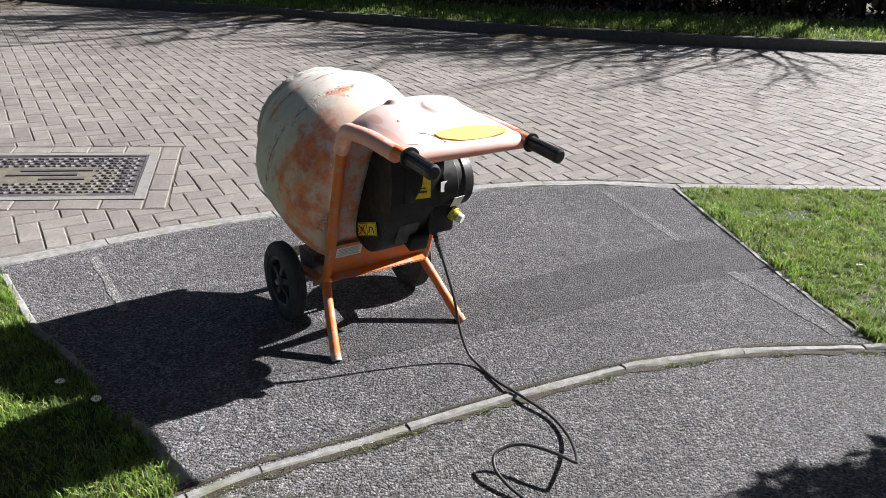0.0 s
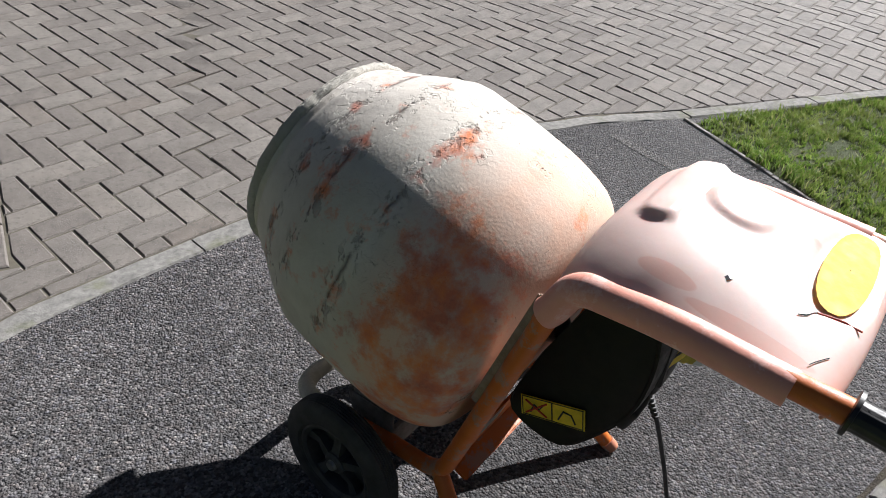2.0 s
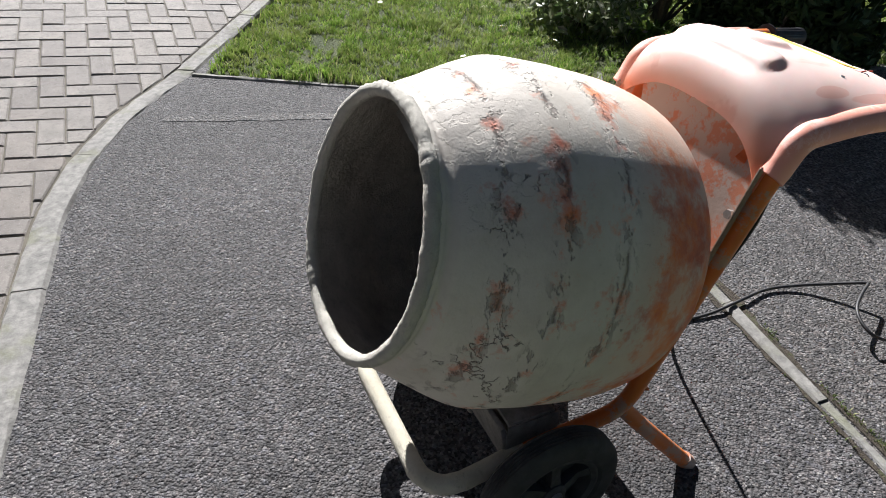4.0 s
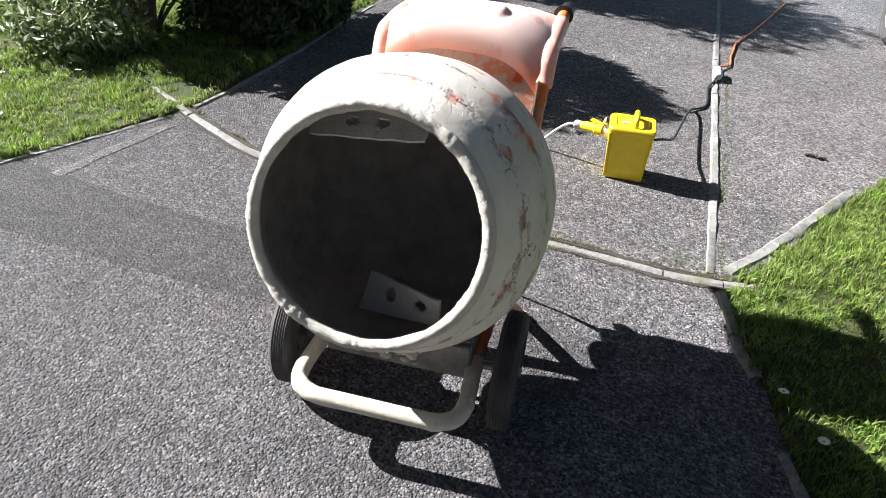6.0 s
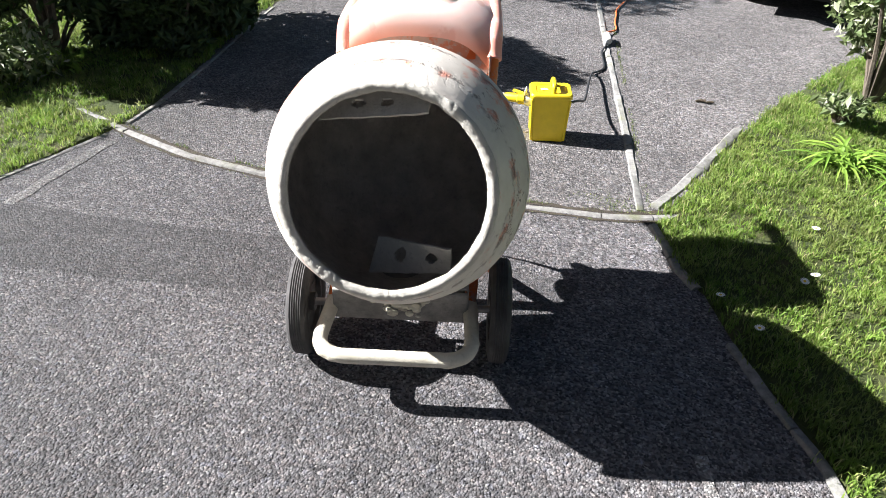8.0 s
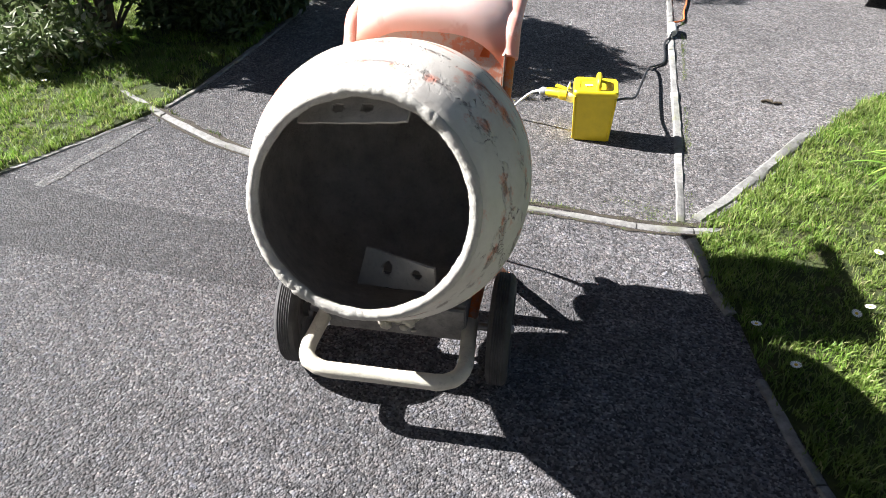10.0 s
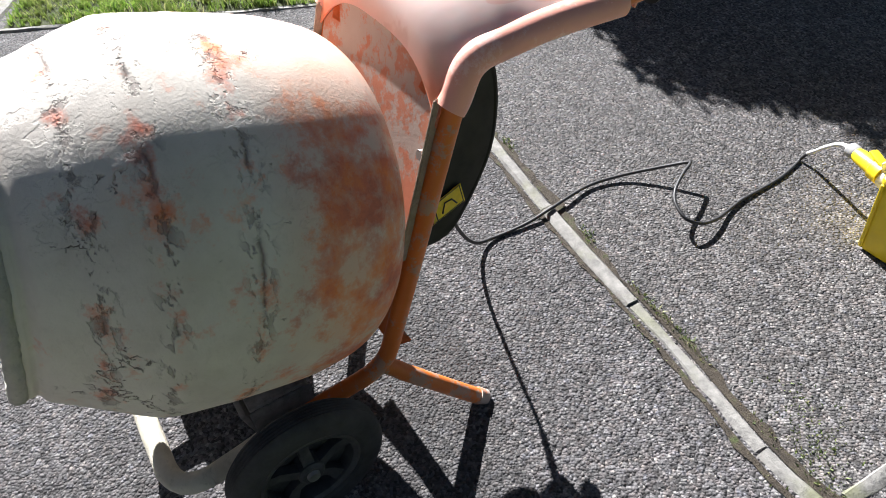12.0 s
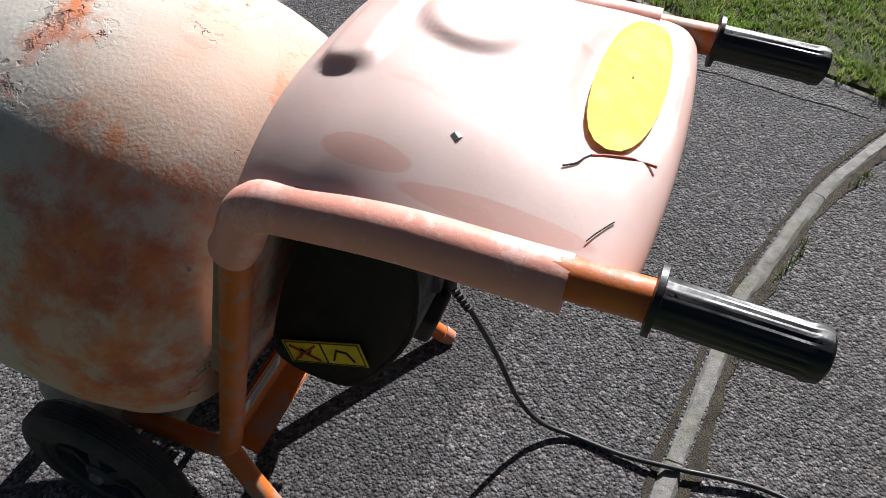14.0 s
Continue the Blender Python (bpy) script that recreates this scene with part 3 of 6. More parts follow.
flat = lambda x, y: 0.0
m = Mat("mossy_dirt", 0.95)
m.colour(m.ramp(m.noise(26.0, 7.0, 0.7), (0.35, (0.030, 0.024, 0.018)), (0.55, (0.060, 0.048, 0.034)), (0.68, (0.055, 0.070, 0.022))))
m.bump(m.noise(120.0, 6.0, 0.75), 0.008, 1.0)
DIRT = m.mat


def dirt_line(name, line, offset, width):
    """A ragged strip of dirt that thins out and breaks off along a line."""
    pts = smooth_path([(x, y, 0) for x, y in line], 14)
    verts, faces = [], []
    for i, p in enumerate(pts):
        t = pts[min(i + 1, len(pts) - 1)] - pts[max(i - 1, 0)]
        n = Vector((-t.y, t.x, 0)).normalized()
        k = max(0.0, 0.55 + 0.6 * noise.noise(p * 6.0) + 0.5 * noise.noise(p * 23.0))
        a, b = p + n * offset, p + n * (offset + math.copysign(width * k + 0.002, offset))
        verts += [(q.x, q.y, uneven(q.x, q.y) + 0.0028) for q in (a, b)]
        if i:
            o = 2 * i
            faces.append((o - 2, o - 1, o + 1, o) if offset > 0 else (o - 2, o, o + 1, o - 1))
    me = data_mesh(name, verts, faces, DIRT, smooth=True)
    return tagged(me, "thin dark line of mossy dirt beside the edging", "dirt", kind="structure")


dirt_line("dirt_line_1", K1[1:], -0.021, 0.034)
dirt_line("dirt_line_2", K1[1:], 0.021, 0.020)
edging("edging_1", K1, [0.40, 0.20, 0.44, 0.40, 0.42, 0.49, 0.48], 0.038, -0.08, 0.009, EDGING, lambda x, y: 0.004 if x > 1.5 or x < -0.80 else 0.0, "worn concrete edging crossing the asphalt drive")
edging("edging_2", [(1.40, 4.14), (1.43, 3.5), (1.455, 3.0), (1.485, 2.6), (1.52, 2.26)], [0.62], 0.030, -0.08, 0.008, EDGING, flat, "thin concrete edging along the lawn")
edging("edging_3", [(1.545, 2.16), (1.64, 1.92), (1.92, 1.40), (2.28, 0.78), (3.0, -0.6)], [0.6], 0.030, -0.08, 0.008, EDGING, flat, "thin concrete edging between lawn and drive")
edging("edging_4", [(-0.72, 1.385), (-0.40, 0.80), (0.09, -0.06), (0.22, -0.29), (0.85, -1.43), (1.45, -2.5)], [0.60, 0.62], 0.042, -0.08, 0.007, EDGING, flat, "straight concrete edging dividing two drives")
edging("edging_5", [(-0.755, 1.33), (-0.775, 1.10), (-0.782, 0.85), (-0.782, 0.55), (-0.787, 0.36)], [0.44, 0.40], 0.052, -0.08, 0.014, EDGING, flat, "curved concrete edging beside the grass")
edging("edging_6", [(-0.80, 1.46), (-0.90, 1.57), (-0.99, 1.68), (-1.08, 1.745)], [0.22, 0.26], 0.04, -0.08, 0.013, EDGING, flat, "sunken concrete edging at the grass corner")
edging("edging_7", [(-1.255, 1.95), (-1.42, 2.11), (-1.60, 2.27), (-1.95, 2.72)], [0.34, 0.4], 0.032, -0.08, 0.010, EDGING, flat, "sunken concrete edging along the grass")
road_edge = [(x, edge_y(x)) for x in np.arange(-4.6, 7.6, 0.1)]
edging("kerb_1", road_edge, [0.83, 0.86], 0.10, -0.1, 0.008, EDGING, flat, "flush concrete kerb between drive and paved road", "kerb_stone", category="kerb")
far_line = [(x, far_y(x)) for x in np.arange(-12.0, 11.0, 0.4)]
edging("kerb_2", far_line, [0.915], 0.13, -0.1, 0.14, KERB, road_z, "raised concrete kerb along the far side of the road", "kerb_stone", category="kerb")


# ---- the cement mixer (x across, y towards its mouth) ----
MIX_TURN = 33.6
MIX = pose(-0.4632, 2.5525, 0.0, 0, 0, MIX_TURN) @ Matrix.Scale(1.019, 4)
mixer = empty("cement_mixer", MIX, label="orange cement mixer caked in dried grey cement, standing on asphalt", category="cement mixer")
DRUM_D = Vector((0, AXIS_Y, AXIS_Z))
DRUM_UP = Vector((0, -AXIS_Z, AXIS_Y))
DRUM_X = Vector((1, 0, 0))


def on_drum(a, r, ang):
    return LIP + DRUM_D * a + (DRUM_X * math.cos(ang) + DRUM_UP * math.sin(ang)) * r


def drum_relief(a, r, ang):
    """Shallow dents, scabs and seams of old cement on the shell."""
    p = Vector((math.cos(ang) * 0.3, math.sin(ang) * 0.3, a))
    v = 0.0010 * noise.noise(p * 5.0) + 0.0004 * noise.noise(p * 15.0 + Vector((3, 1, 7)))
    scab = noise.noise(p * 9.0 + Vector((9, 2, 4)))
    v += 0.0008 * max(0.0, min(1.0, (scab - 0.20) * 12)) * (1 if a > -0.22 else 0.3)
    rough = max(0.0, noise.noise(p * 3.5 + Vector((1, 5, 2))))
    v += 0.0011 * rough * noise.noise(p * 55.0)
    for seam in SEAM_AT:
        wob = seam + 0.006 * noise.noise(Vector((ang * 2.0, seam * 40, 0)))
        v += 0.0012 * math.exp(-((a - wob) / 0.008) ** 2) * (0.3 + 1.2 * max(0, noise.noise(Vector((ang * 5, 4.0, seam)))))
    return v * min(1.0, max(0.15, -a * 14)) - 0.0085 * math.exp(-((a + 0.030) / 0.0065) ** 2)


outer = spline([(-0.012, 0.228), (-0.040, 0.242), (-0.087, 0.264), (-0.113, 0.2775), (-0.150, 0.296), (-0.183, 0.3095), (-0.205, 0.3140), (-0.25, 0.316), (-0.31, 0.317), (-0.40, 0.3145),
                (-0.450, 0.308), (-0.505, 0.294), (-0.540, 0.272), (-0.560, 0.246), (-0.571, 0.198), (-0.575, 0.10), (-0.575, 0.0)], 190)
bm = revolve(outer, 220, on_drum, relief=drum_relief)
drum = part("drum", bm, DRUM, mixer, "steel drum under a lumpy crust of cement, orange paint showing through", True, 60)
inner = spline([(-0.004, 0.213), (-0.05, 0.232), (-0.12, 0.264), (-0.19, 0.294), (-0.30, 0.303), (-0.40, 0.300), (-0.48, 0.284), (-0.52, 0.25), (-0.538, 0.167), (-0.54, 0.0)], 60)
bm = revolve(inner, 110, on_drum, relief=lambda a, r, g: 0.006 * noise.noise(Vector((math.cos(g) * 2.2, math.sin(g) * 2.2, a * 7))) * min(1, -a * 10))
bmesh.ops.reverse_faces(bm, faces=bm.faces)
part("drum_lining", bm, INNER, drum, "dark grey cement lining inside the drum", True, 60)
# the rolled rim of the mouth, thick with cement
rim_ring = []
bm = bmesh.new()
for i in range(360):
    g = 2 * math.pi * i / 360
    rr = 0.0125 + 0.0026 * noise.noise(Vector((math.cos(g) * 6, math.sin(g) * 6, 1.0))) + 0.0010 * noise.noise(Vector((math.cos(g) * 17, math.sin(g) * 17, 1.0)))
    ring = []
    for k in range(12):
        b = 2 * math.pi * k / 12
        lump = 0.0015 * noise.noise(Vector((math.cos(g) * 26, math.sin(g) * 26, b * 1.3))) + 0.0012 * noise.noise(Vector((math.cos(g) * 70, math.sin(g) * 70, b * 2.5)))
        ring.append(bm.verts.new(on_drum(-0.005 + (rr + lump) * math.sin(b), 0.2240 + (rr + lump) * math.cos(b), g)))
    rim_ring.append(ring)
for i in range(360):
    a, b = rim_ring[i], rim_ring[(i + 1) % 360]
    for k in range(12):
        bm.faces.new((a[k], b[k], b[(k + 1) % 12], a[(k + 1) % 12]))
bmesh.ops.recalc_face_normals(bm, faces=bm.faces)
part("drum_rim", bm, CRUST, drum, "thick rolled rim crusted with pale cement", True, 60)


def paddle(corners, holes, name="mixing_paddle"):
    """A bent steel blade with two holes, given by four corners."""
    a, b, c, d = [Vector(p) for p in corners]
    bm = bmesh.new()
    nx, ny = 44, 22
    grid = []
    for j in range(ny + 1):
        row = []
        for i in range(nx + 1):
            u, v = i / nx, j / ny
            p = (a * (1 - u) + b * u) * (1 - v) + (d * (1 - u) + c * u) * v
            row.append(bm.verts.new(p + Vector((0, 0, 0.003 * noise.noise(p * 30)))))
        grid.append(row)
    wide, tall = (b - a).length, (d - a).length
    for j in range(ny):
        for i in range(nx):
            u, v = (i + 0.5) / nx, (j + 0.5) / ny
            if any((((u - hu) * wide) / rx) ** 2 + (((v - hv) * tall) / ry) ** 2 < 1 for hu, hv, rx, ry in holes):
                continue
            bm.faces.new((grid[j][i], grid[j][i + 1], grid[j + 1][i + 1], grid[j + 1][i]))
    bmesh.ops.delete(bm, geom=[v for v in bm.verts if not v.link_faces], context="VERTS")
    bmesh.ops.solidify(bm, geom=bm.faces, thickness=0.006)
    return part(name, bm, CRUST, drum, "cement-caked steel blade with two holes")


paddle([(0.040, 0.115, 0.452), (-0.140, 0.246, 0.510), (-0.140, 0.222, 0.428), (0.070, 0.115, 0.340)], [(0.36, 0.42, 0.018, 0.026), (0.76, 0.44, 0.017, 0.025)])
paddle([(0.160, 0.152, 0.770), (-0.080, 0.212, 0.822), (-0.090, 0.155, 0.862), (0.165, 0.090, 0.815)], [(0.36, 0.45, 0.016, 0.012), (0.62, 0.45, 0.016, 0.012)])

# tubular frame
TR = 0.0175
XA, XB = -0.224, 0.195
XM = (XA + XB) / 2
for s in (-1, 1):
    hx = XA if s < 0 else XB
    up = fillet([(s * 0.19, 0.02, 0.172), (s * 0.203, -0.205, 0.203), (hx, -0.388, 0.735), (hx, -0.420, 0.799), (hx, -0.56, 0.808), (hx + s * 0.001, -0.80, 0.799 if s < 0 else 0.789)], 0.055)
    rail = part("upright_tube", tube(up, TR, 16), TUBE, mixer, "scratched orange painted steel tube")
    part("leg", tube([(s * 0.203, -0.200, 0.213), (s * 0.220, -0.245, 0.160), (s * 0.262, -0.378, 0.012)], [TR, TR, TR], 16), TUBE, mixer, "splayed orange tube leg")
    part("leg_plug", tube([(s * 0.2605, -0.374, 0.020), (s * 0.2655, -0.391, 0.003)], [0.0188, 0.0175], 14), PLATE, mixer, "worn foot cap")
    # grips with ribs and a collar
    lift = 0.010 if s < 0 else 0.0
    g0, g1 = Vector((hx, -0.768, 0.791 + lift)), Vector((hx + s * 0.005, -0.890, 0.775 + lift * 1.6))
    bm = bmesh.new()
    ax = (g1 - g0).normalized()
    side = ax.cross(Vector((0, 0, 1))).normalized()
    upv = side.cross(ax)
    rings = []
    stations = [(0.0, 0.019), (0.001, 0.0285), (0.006, 0.0285), (0.007, 0.0205), (0.014, 0.0200), (0.106, 0.0205), (0.113, 0.0218), (0.121, 0.0205), (0.124, 0.016)]
    for a, r in stations:
        ring = []
        for k in range(48):
            t = 2 * math.pi * k / 48
            rib = 0.0011 if (k % 3 == 0 and 0.012 < a < 0.12) else 0.0
            ring.append(bm.verts.new(g0 + ax * a + (side * math.cos(t) + upv * math.sin(t)) * (r - rib)))
        rings.append(ring)
    for a, b in zip(rings, rings[1:]):
        for k in range(48):
            bm.faces.new((a[k], a[(k + 1) % 48], b[(k + 1) % 48], b[k]))
    bm.faces.new(rings[0][::-1])
    bm.faces.new(rings[-1])
    bmesh.ops.recalc_face_normals(bm, faces=bm.faces)
    part("handle_grip", bm, GRIP, mixer, "ribbed black rubber grip", True, 25)

bar = fillet([(-0.19, 0.01, 0.168), (-0.205, 0.232, 0.154), (0.208, 0.232, 0.154), (0.19, 0.01, 0.168)], 0.085, 12)
bar = smooth_path(bar, 3)
part("front_bar", tube(bar, 0.0200, 18, rough=0.0022), BAR_CRUST, mixer, "bent front tube thick with pale cement")

# crossmember over the axle: a pressed channel
bm = box((0.365, 0.012, 0.120), (0, 0.058, 0.188), (-12, 0, 0), 0.004)
box((0.365, 0.105, 0.010), (0, 0.005, 0.250), (0, 0, 0), 0.003, bm=bm)
box((0.365, 0.012, 0.085), (0, -0.050, 0.165), (8, 0, 0), 0.004, bm=bm)
cross = part("crossmember", bm, CROSS, mixer, "steel channel splashed with grey cement")
bm = bmesh.new()
lump_rnd = random.Random(5)
for k in range(60):
    p = Vector((lump_rnd.gauss(-0.005, 0.036), 0.080 + lump_rnd.uniform(-0.015, 0.012), 0.236 - abs(lump_rnd.gauss(0, 0.024))))
    r = lump_rnd.uniform(0.005, 0.013)
    bmesh.ops.create_icosphere(bm, subdivisions=2, radius=r, matrix=Matrix.Translation(p) @ Matrix.Diagonal((1.2, 0.8, 0.8, 1)))
for v in bm.verts:
    v.co += Vector((1, 1, 1)) * 0.004 * noise.noise(v.co * 90)
part("cement_lump", bm, BAR_CRUST, cross, "lump of pale dried cement")
part("axle", tube([(-0.30, 0.008, 0.1475), (0.30, 0.008, 0.1475)], 0.011, 12), STEEL, mixer, "thin steel axle")
for s in (-1, 1):
    bm = box((0.006, 0.12, 0.10), (s * 0.183, 0.0, 0.195), (0, 0, 0), 0.004)
    part("axle_bracket", bm, CROSS, mixer)


def wheel(s):
    """A solid tyre with shallow ribs on a five-spoke rim."""
    hub = Vector((s * 0.272, 0.008, 0.1475))
    place = lambda a, r, g: hub + Vector((s * a, math.cos(g) * r, math.sin(g) * r))
    prof = [(-0.024, 0.098), (-0.027, 0.105), (-0.028, 0.128), (-0.024, 0.141), (-0.018, 0.146)]
    for k in range(6):
        c = -0.015 + k * 0.006
        prof += [(c - 0.002, 0.1475), (c, 0.1500 - 0.0003 * abs(k - 2.5)), (c + 0.002, 0.1475)]
    prof += [(0.020, 0.146), (0.026, 0.139), (0.029, 0.126), (0.028, 0.104), (0.024, 0.098), (-0.024, 0.098)]
    bm = revolve(prof, 72, place)
    bmesh.ops.recalc_face_normals(bm, faces=bm.faces)
    tyre_ob = part("wheel", bm, TYRE, mixer, "dusty black solid rubber wheel", True, 30)
    bm = revolve([(-0.022, 0.084), (-0.022, 0.099), (0.0235, 0.099), (0.0245, 0.093), (0.020, 0.085), (-0.022, 0.084)], 60, place)
    revolve([(-0.026, 0.0), (-0.026, 0.026), (0.022, 0.026), (0.027, 0.020), (0.027, 0.0)], 30, place, bm=bm)
    revolve([(-0.012, 0.02), (-0.006, 0.05), (-0.010, 0.092)], 40, place, bm=bm)
    for k in range(5):
        g = 2 * math.pi * k / 5 + 0.35
        d, n = Vector((0, math.cos(g), math.sin(g))), Vector((0, -math.sin(g), math.cos(g)))
        verts = []
        for r, w, o in ((0.020, 0.011, 0.020), (0.060, 0.0095, 0.010), (0.090, 0.015, 0.016)):
            for f in (-1, 1):
                for z in (o, o - 0.020):
                    verts.append(bm.verts.new(hub + d * r + n * (w * f) + Vector((s * z, 0, 0))))
        for q in (0, 4):
            a, b, c, e = verts[q:q + 4]
            a2, b2, c2, e2 = verts[q + 4:q + 8]
            for f in ((a, a2, c2, c), (b, e, e2, b2), (a, b, b2, a2), (c, c2, e2, e)):
                bm.faces.new(f)
    bmesh.ops.recalc_face_normals(bm, faces=bm.faces)
    part("rim", bm, RIM, tyre_ob, "five-spoke grey plastic rim")
    part("hub_cap", tube([hub + Vector((s * 0.024, 0, 0)), hub + Vector((s * 0.034, 0, 0))], [0.014, 0.011], 16), STEEL, tyre_ob, "steel axle end")


wheel(-1)
wheel(1)

# plates between the uprights, lying in their plane
LEAN = math.degrees(math.atan2(0.388 - 0.205, 0.735 - 0.203))
PL = pose(XM, -0.205, 0.203, LEAN, 0, 0)


def in_frame(x, up, out=0.0):
    """A point in the plane of the uprights: along x, up along the tubes, out towards the drum."""
    return PL @ Vector((x, out, up))


def frame_box(size, x, up, out, bevel=0.003, bm=None):
    bm = bm or bmesh.new()
    made = bmesh.ops.create_cube(bm, size=1.0, matrix=PL @ Matrix.Translation((x, out, up)) @ Matrix.Diagonal((*size, 1)))
    vs = set(made["verts"])
    bmesh.ops.bevel(bm, geom=[e for e in bm.edges if e.verts[0] in vs and e.verts[1] in vs], offset=bevel, segments=2, affect="EDGES")
    return bm


back = part("back_plate", frame_box((0.396, 0.005, 0.45), 0, 0.395, 0.012), PLATE, mixer, "faded orange steel back plate")
for s in (-1, 1):
    part("plate_flange", frame_box((0.004, 0.016, 0.30), s * 0.200, 0.42, 0.023), FLANGE, back, "flange crusted with pale cement")
bm = frame_box((0.385, 0.006, 0.13), 0, 0.115, -0.006)
frame_box((0.385, 0.045, 0.006), 0, 0.052, -0.026, bm=bm)
lower = part("lower_plate", bm, TUBE, mixer, "orange painted cross plate")
bm = frame_box((0.098, 0.0016, 0.042), -0.128, 0.145, -0.0105, 0.0004)
sticker = part("data_sticker", bm, WHITE_STICKER, lower, "grimy white sticker with grey lines")
bm = bmesh.new()
for k in range(5):
    frame_box((0.082 - 0.012 * (k % 2), 0.0006, 0.0035), -0.128, 0.132 + 0.0066 * k, -0.0117, 0.0001, bm=bm)
part("sticker_print", bm, GREY_PLASTIC, sticker)
part("pivot_pin", tube([(0, -0.315, 0.520), (0, -0.262, 0.498)], 0.03, 18), STEEL, mixer, "steel drum spindle")
for s in (-1, 1):
    part("bolt", tube([in_frame(s * 0.188, 0.47, 0.01), in_frame(s * 0.188, 0.47, 0.028)], 0.009, 6), STEEL, mixer)

# black motor housing: a rounded gear case with the motor beside it
side_line = spline([(-0.405, 0.70), (-0.452, 0.765), (-0.480, 0.782), (-0.512, 0.755), (-0.530, 0.690), (-0.530, 0.610), (-0.512, 0.530), (-0.466, 0.448), (-0.420, 0.392), (-0.375, 0.380),
                    (-0.312, 0.398), (-0.300, 0.440), (-0.345, 0.57)], 40)
bm = bmesh.new()
rows = []
for x, k in ((-0.128, 0.955), (-0.134, 0.975), (-0.134, 1.0), (-0.12, 1.012), (0.02, 1.012), (0.06, 0.985)):
    row = []
    for y, z in side_line:
        c = Vector((0, -0.38, 0.58))
        p = c + (Vector((0, y, z)) - c) * k
        row.append(bm.verts.new((x if k > 0.96 else x - 0.004, p.y, p.z)))
    rows.append(row)
for a, b in zip(rows, rows[1:]):
    for i in range(len(a)):
        j = (i + 1) % len(a)
        bm.faces.new((a[i], b[i], b[j], a[j]))
bm.faces.new(rows[0])
bm.faces.new(rows[-1][::-1])
bmesh.ops.recalc_face_normals(bm, faces=bm.faces)
housing = part("motor_housing", bm, BLACK, mixer, "black plastic motor housing", True, 30)
bm = revolve([(0.0, 0.0), (0.0, 0.070), (0.010, 0.082), (0.06, 0.086), (0.065, 0.082), (0.085, 0.082), (0.090, 0.086), (0.125, 0.082), (0.134, 0.066), (0.134, 0.0)], 48,
             lambda a, r, g: Vector((0.045 + a, -0.49 + math.cos(g) * r * 1.05, 0.61 + math.sin(g) * r * 1.12)))
bmesh.ops.recalc_face_normals(bm, faces=bm.faces)
motor = part("motor", bm, BLACK, housing, "ribbed black motor casing", True, 30)
bm = box((0.10, 0.09, 0.11), (0.075, -0.50, 0.50), (8, 0, 0), 0.012, 3)
box((0.07, 0.10, 0.06), (0.0, -0.48, 0.43), (20, 0, 0), 0.010, 3, bm=bm)
switch = part("switch_box", bm, BLACK, housing, "black switch box")
bm = tube([(0.112, -0.540, 0.508), (0.118, -0.552, 0.502), (0.1181, -0.5521, 0.502), (0.123, -0.564, 0.496)], [0.024, 0.024, 0.018, 0.018], 20)
inlet = part("power_inlet", bm, INLET_YELLOW, housing, "yellow-rimmed power inlet")
part("inlet_cap", tube([(0.122, -0.563, 0.497), (0.129, -0.578, 0.491)], [0.017, 0.014], 18), WHITE_STICKER, inlet, "grimy white cap")
part("vent", box((0.075, 0.006, 0.085), (-0.045, -0.478, 0.455), (24, 0, 0), 0.002), RIM, housing, "scuffed grey vent")


def side_label(corners, material, name, label, owner, lift):
    bm = bmesh.new()
    f = bm.faces.new([bm.verts.new(c) for c in corners])
    r = bmesh.ops.extrude_face_region(bm, geom=[f])
    for v in r["geom"]:
        if isinstance(v, bmesh.types.BMVert):
            v.co += Vector(lift)
    bmesh.ops.recalc_face_normals(bm, faces=bm.faces)
    return part(name, bm, material, owner, label, False)


def strip_on(corners, u0, u1, v0, v1):
    a, b, c, d = [Vector(p) for p in corners]
    at = lambda u, v: (a * (1 - u) + b * u) * (1 - v) + (d * (1 - u) + c * u) * v
    return [at(u0, v0), at(u1, v0), at(u1, v1), at(u0, v1)]


lab = [(-0.1375, -0.320, 0.458), (-0.1375, -0.442, 0.500), (-0.1375, -0.450, 0.455), (-0.1375, -0.328, 0.414)]
warn = side_label(lab, YELLOW_STICKER, "warning_sticker", "yellow warning sticker with two picture boxes", housing, (-0.0012, 0, 0))
shift = lambda q, d: [Vector(p) + Vector(d) for p in q]
for u0, u1, v0, v1 in ((0.02, 0.98, 0.03, 0.07), (0.02, 0.98, 0.93, 0.97), (0.02, 0.035, 0.05, 0.95), (0.965, 0.98, 0.05, 0.95), (0.49, 0.51, 0.05, 0.95)):
    side_label(shift(strip_on(lab, u0, u1, v0, v1), (-0.0014, 0, 0)), INK, "sticker_line", "", warn, (-0.0005, 0, 0))
a, b, c, d = [Vector(p) for p in lab]
q = lambda u, v: (a * (1 - u) + b * u) * (1 - v) + (d * (1 - u) + c * u) * v + Vector((-0.0022, 0, 0))
for p0, p1 in ((q(0.08, 0.2), q(0.42, 0.85)), (q(0.42, 0.18), q(0.08, 0.85))):
    part("red_cross_bar", tube([p0, p1], 0.0018, 6), RED_INK, warn)
part("sticker_figure", tube([q(0.16, 0.75), q(0.22, 0.35), q(0.30, 0.55), q(0.36, 0.3)], 0.0016, 6), INK, warn)
part("sticker_figure", tube([q(0.60, 0.75), q(0.68, 0.32), q(0.80, 0.4), q(0.86, 0.78)], 0.0016, 6), INK, warn)
pad = part("label_pad", box((0.108, 0.03, 0.130), (-0.040, -0.546, 0.640), (0, 0, 12), 0.006), BLACK, housing)
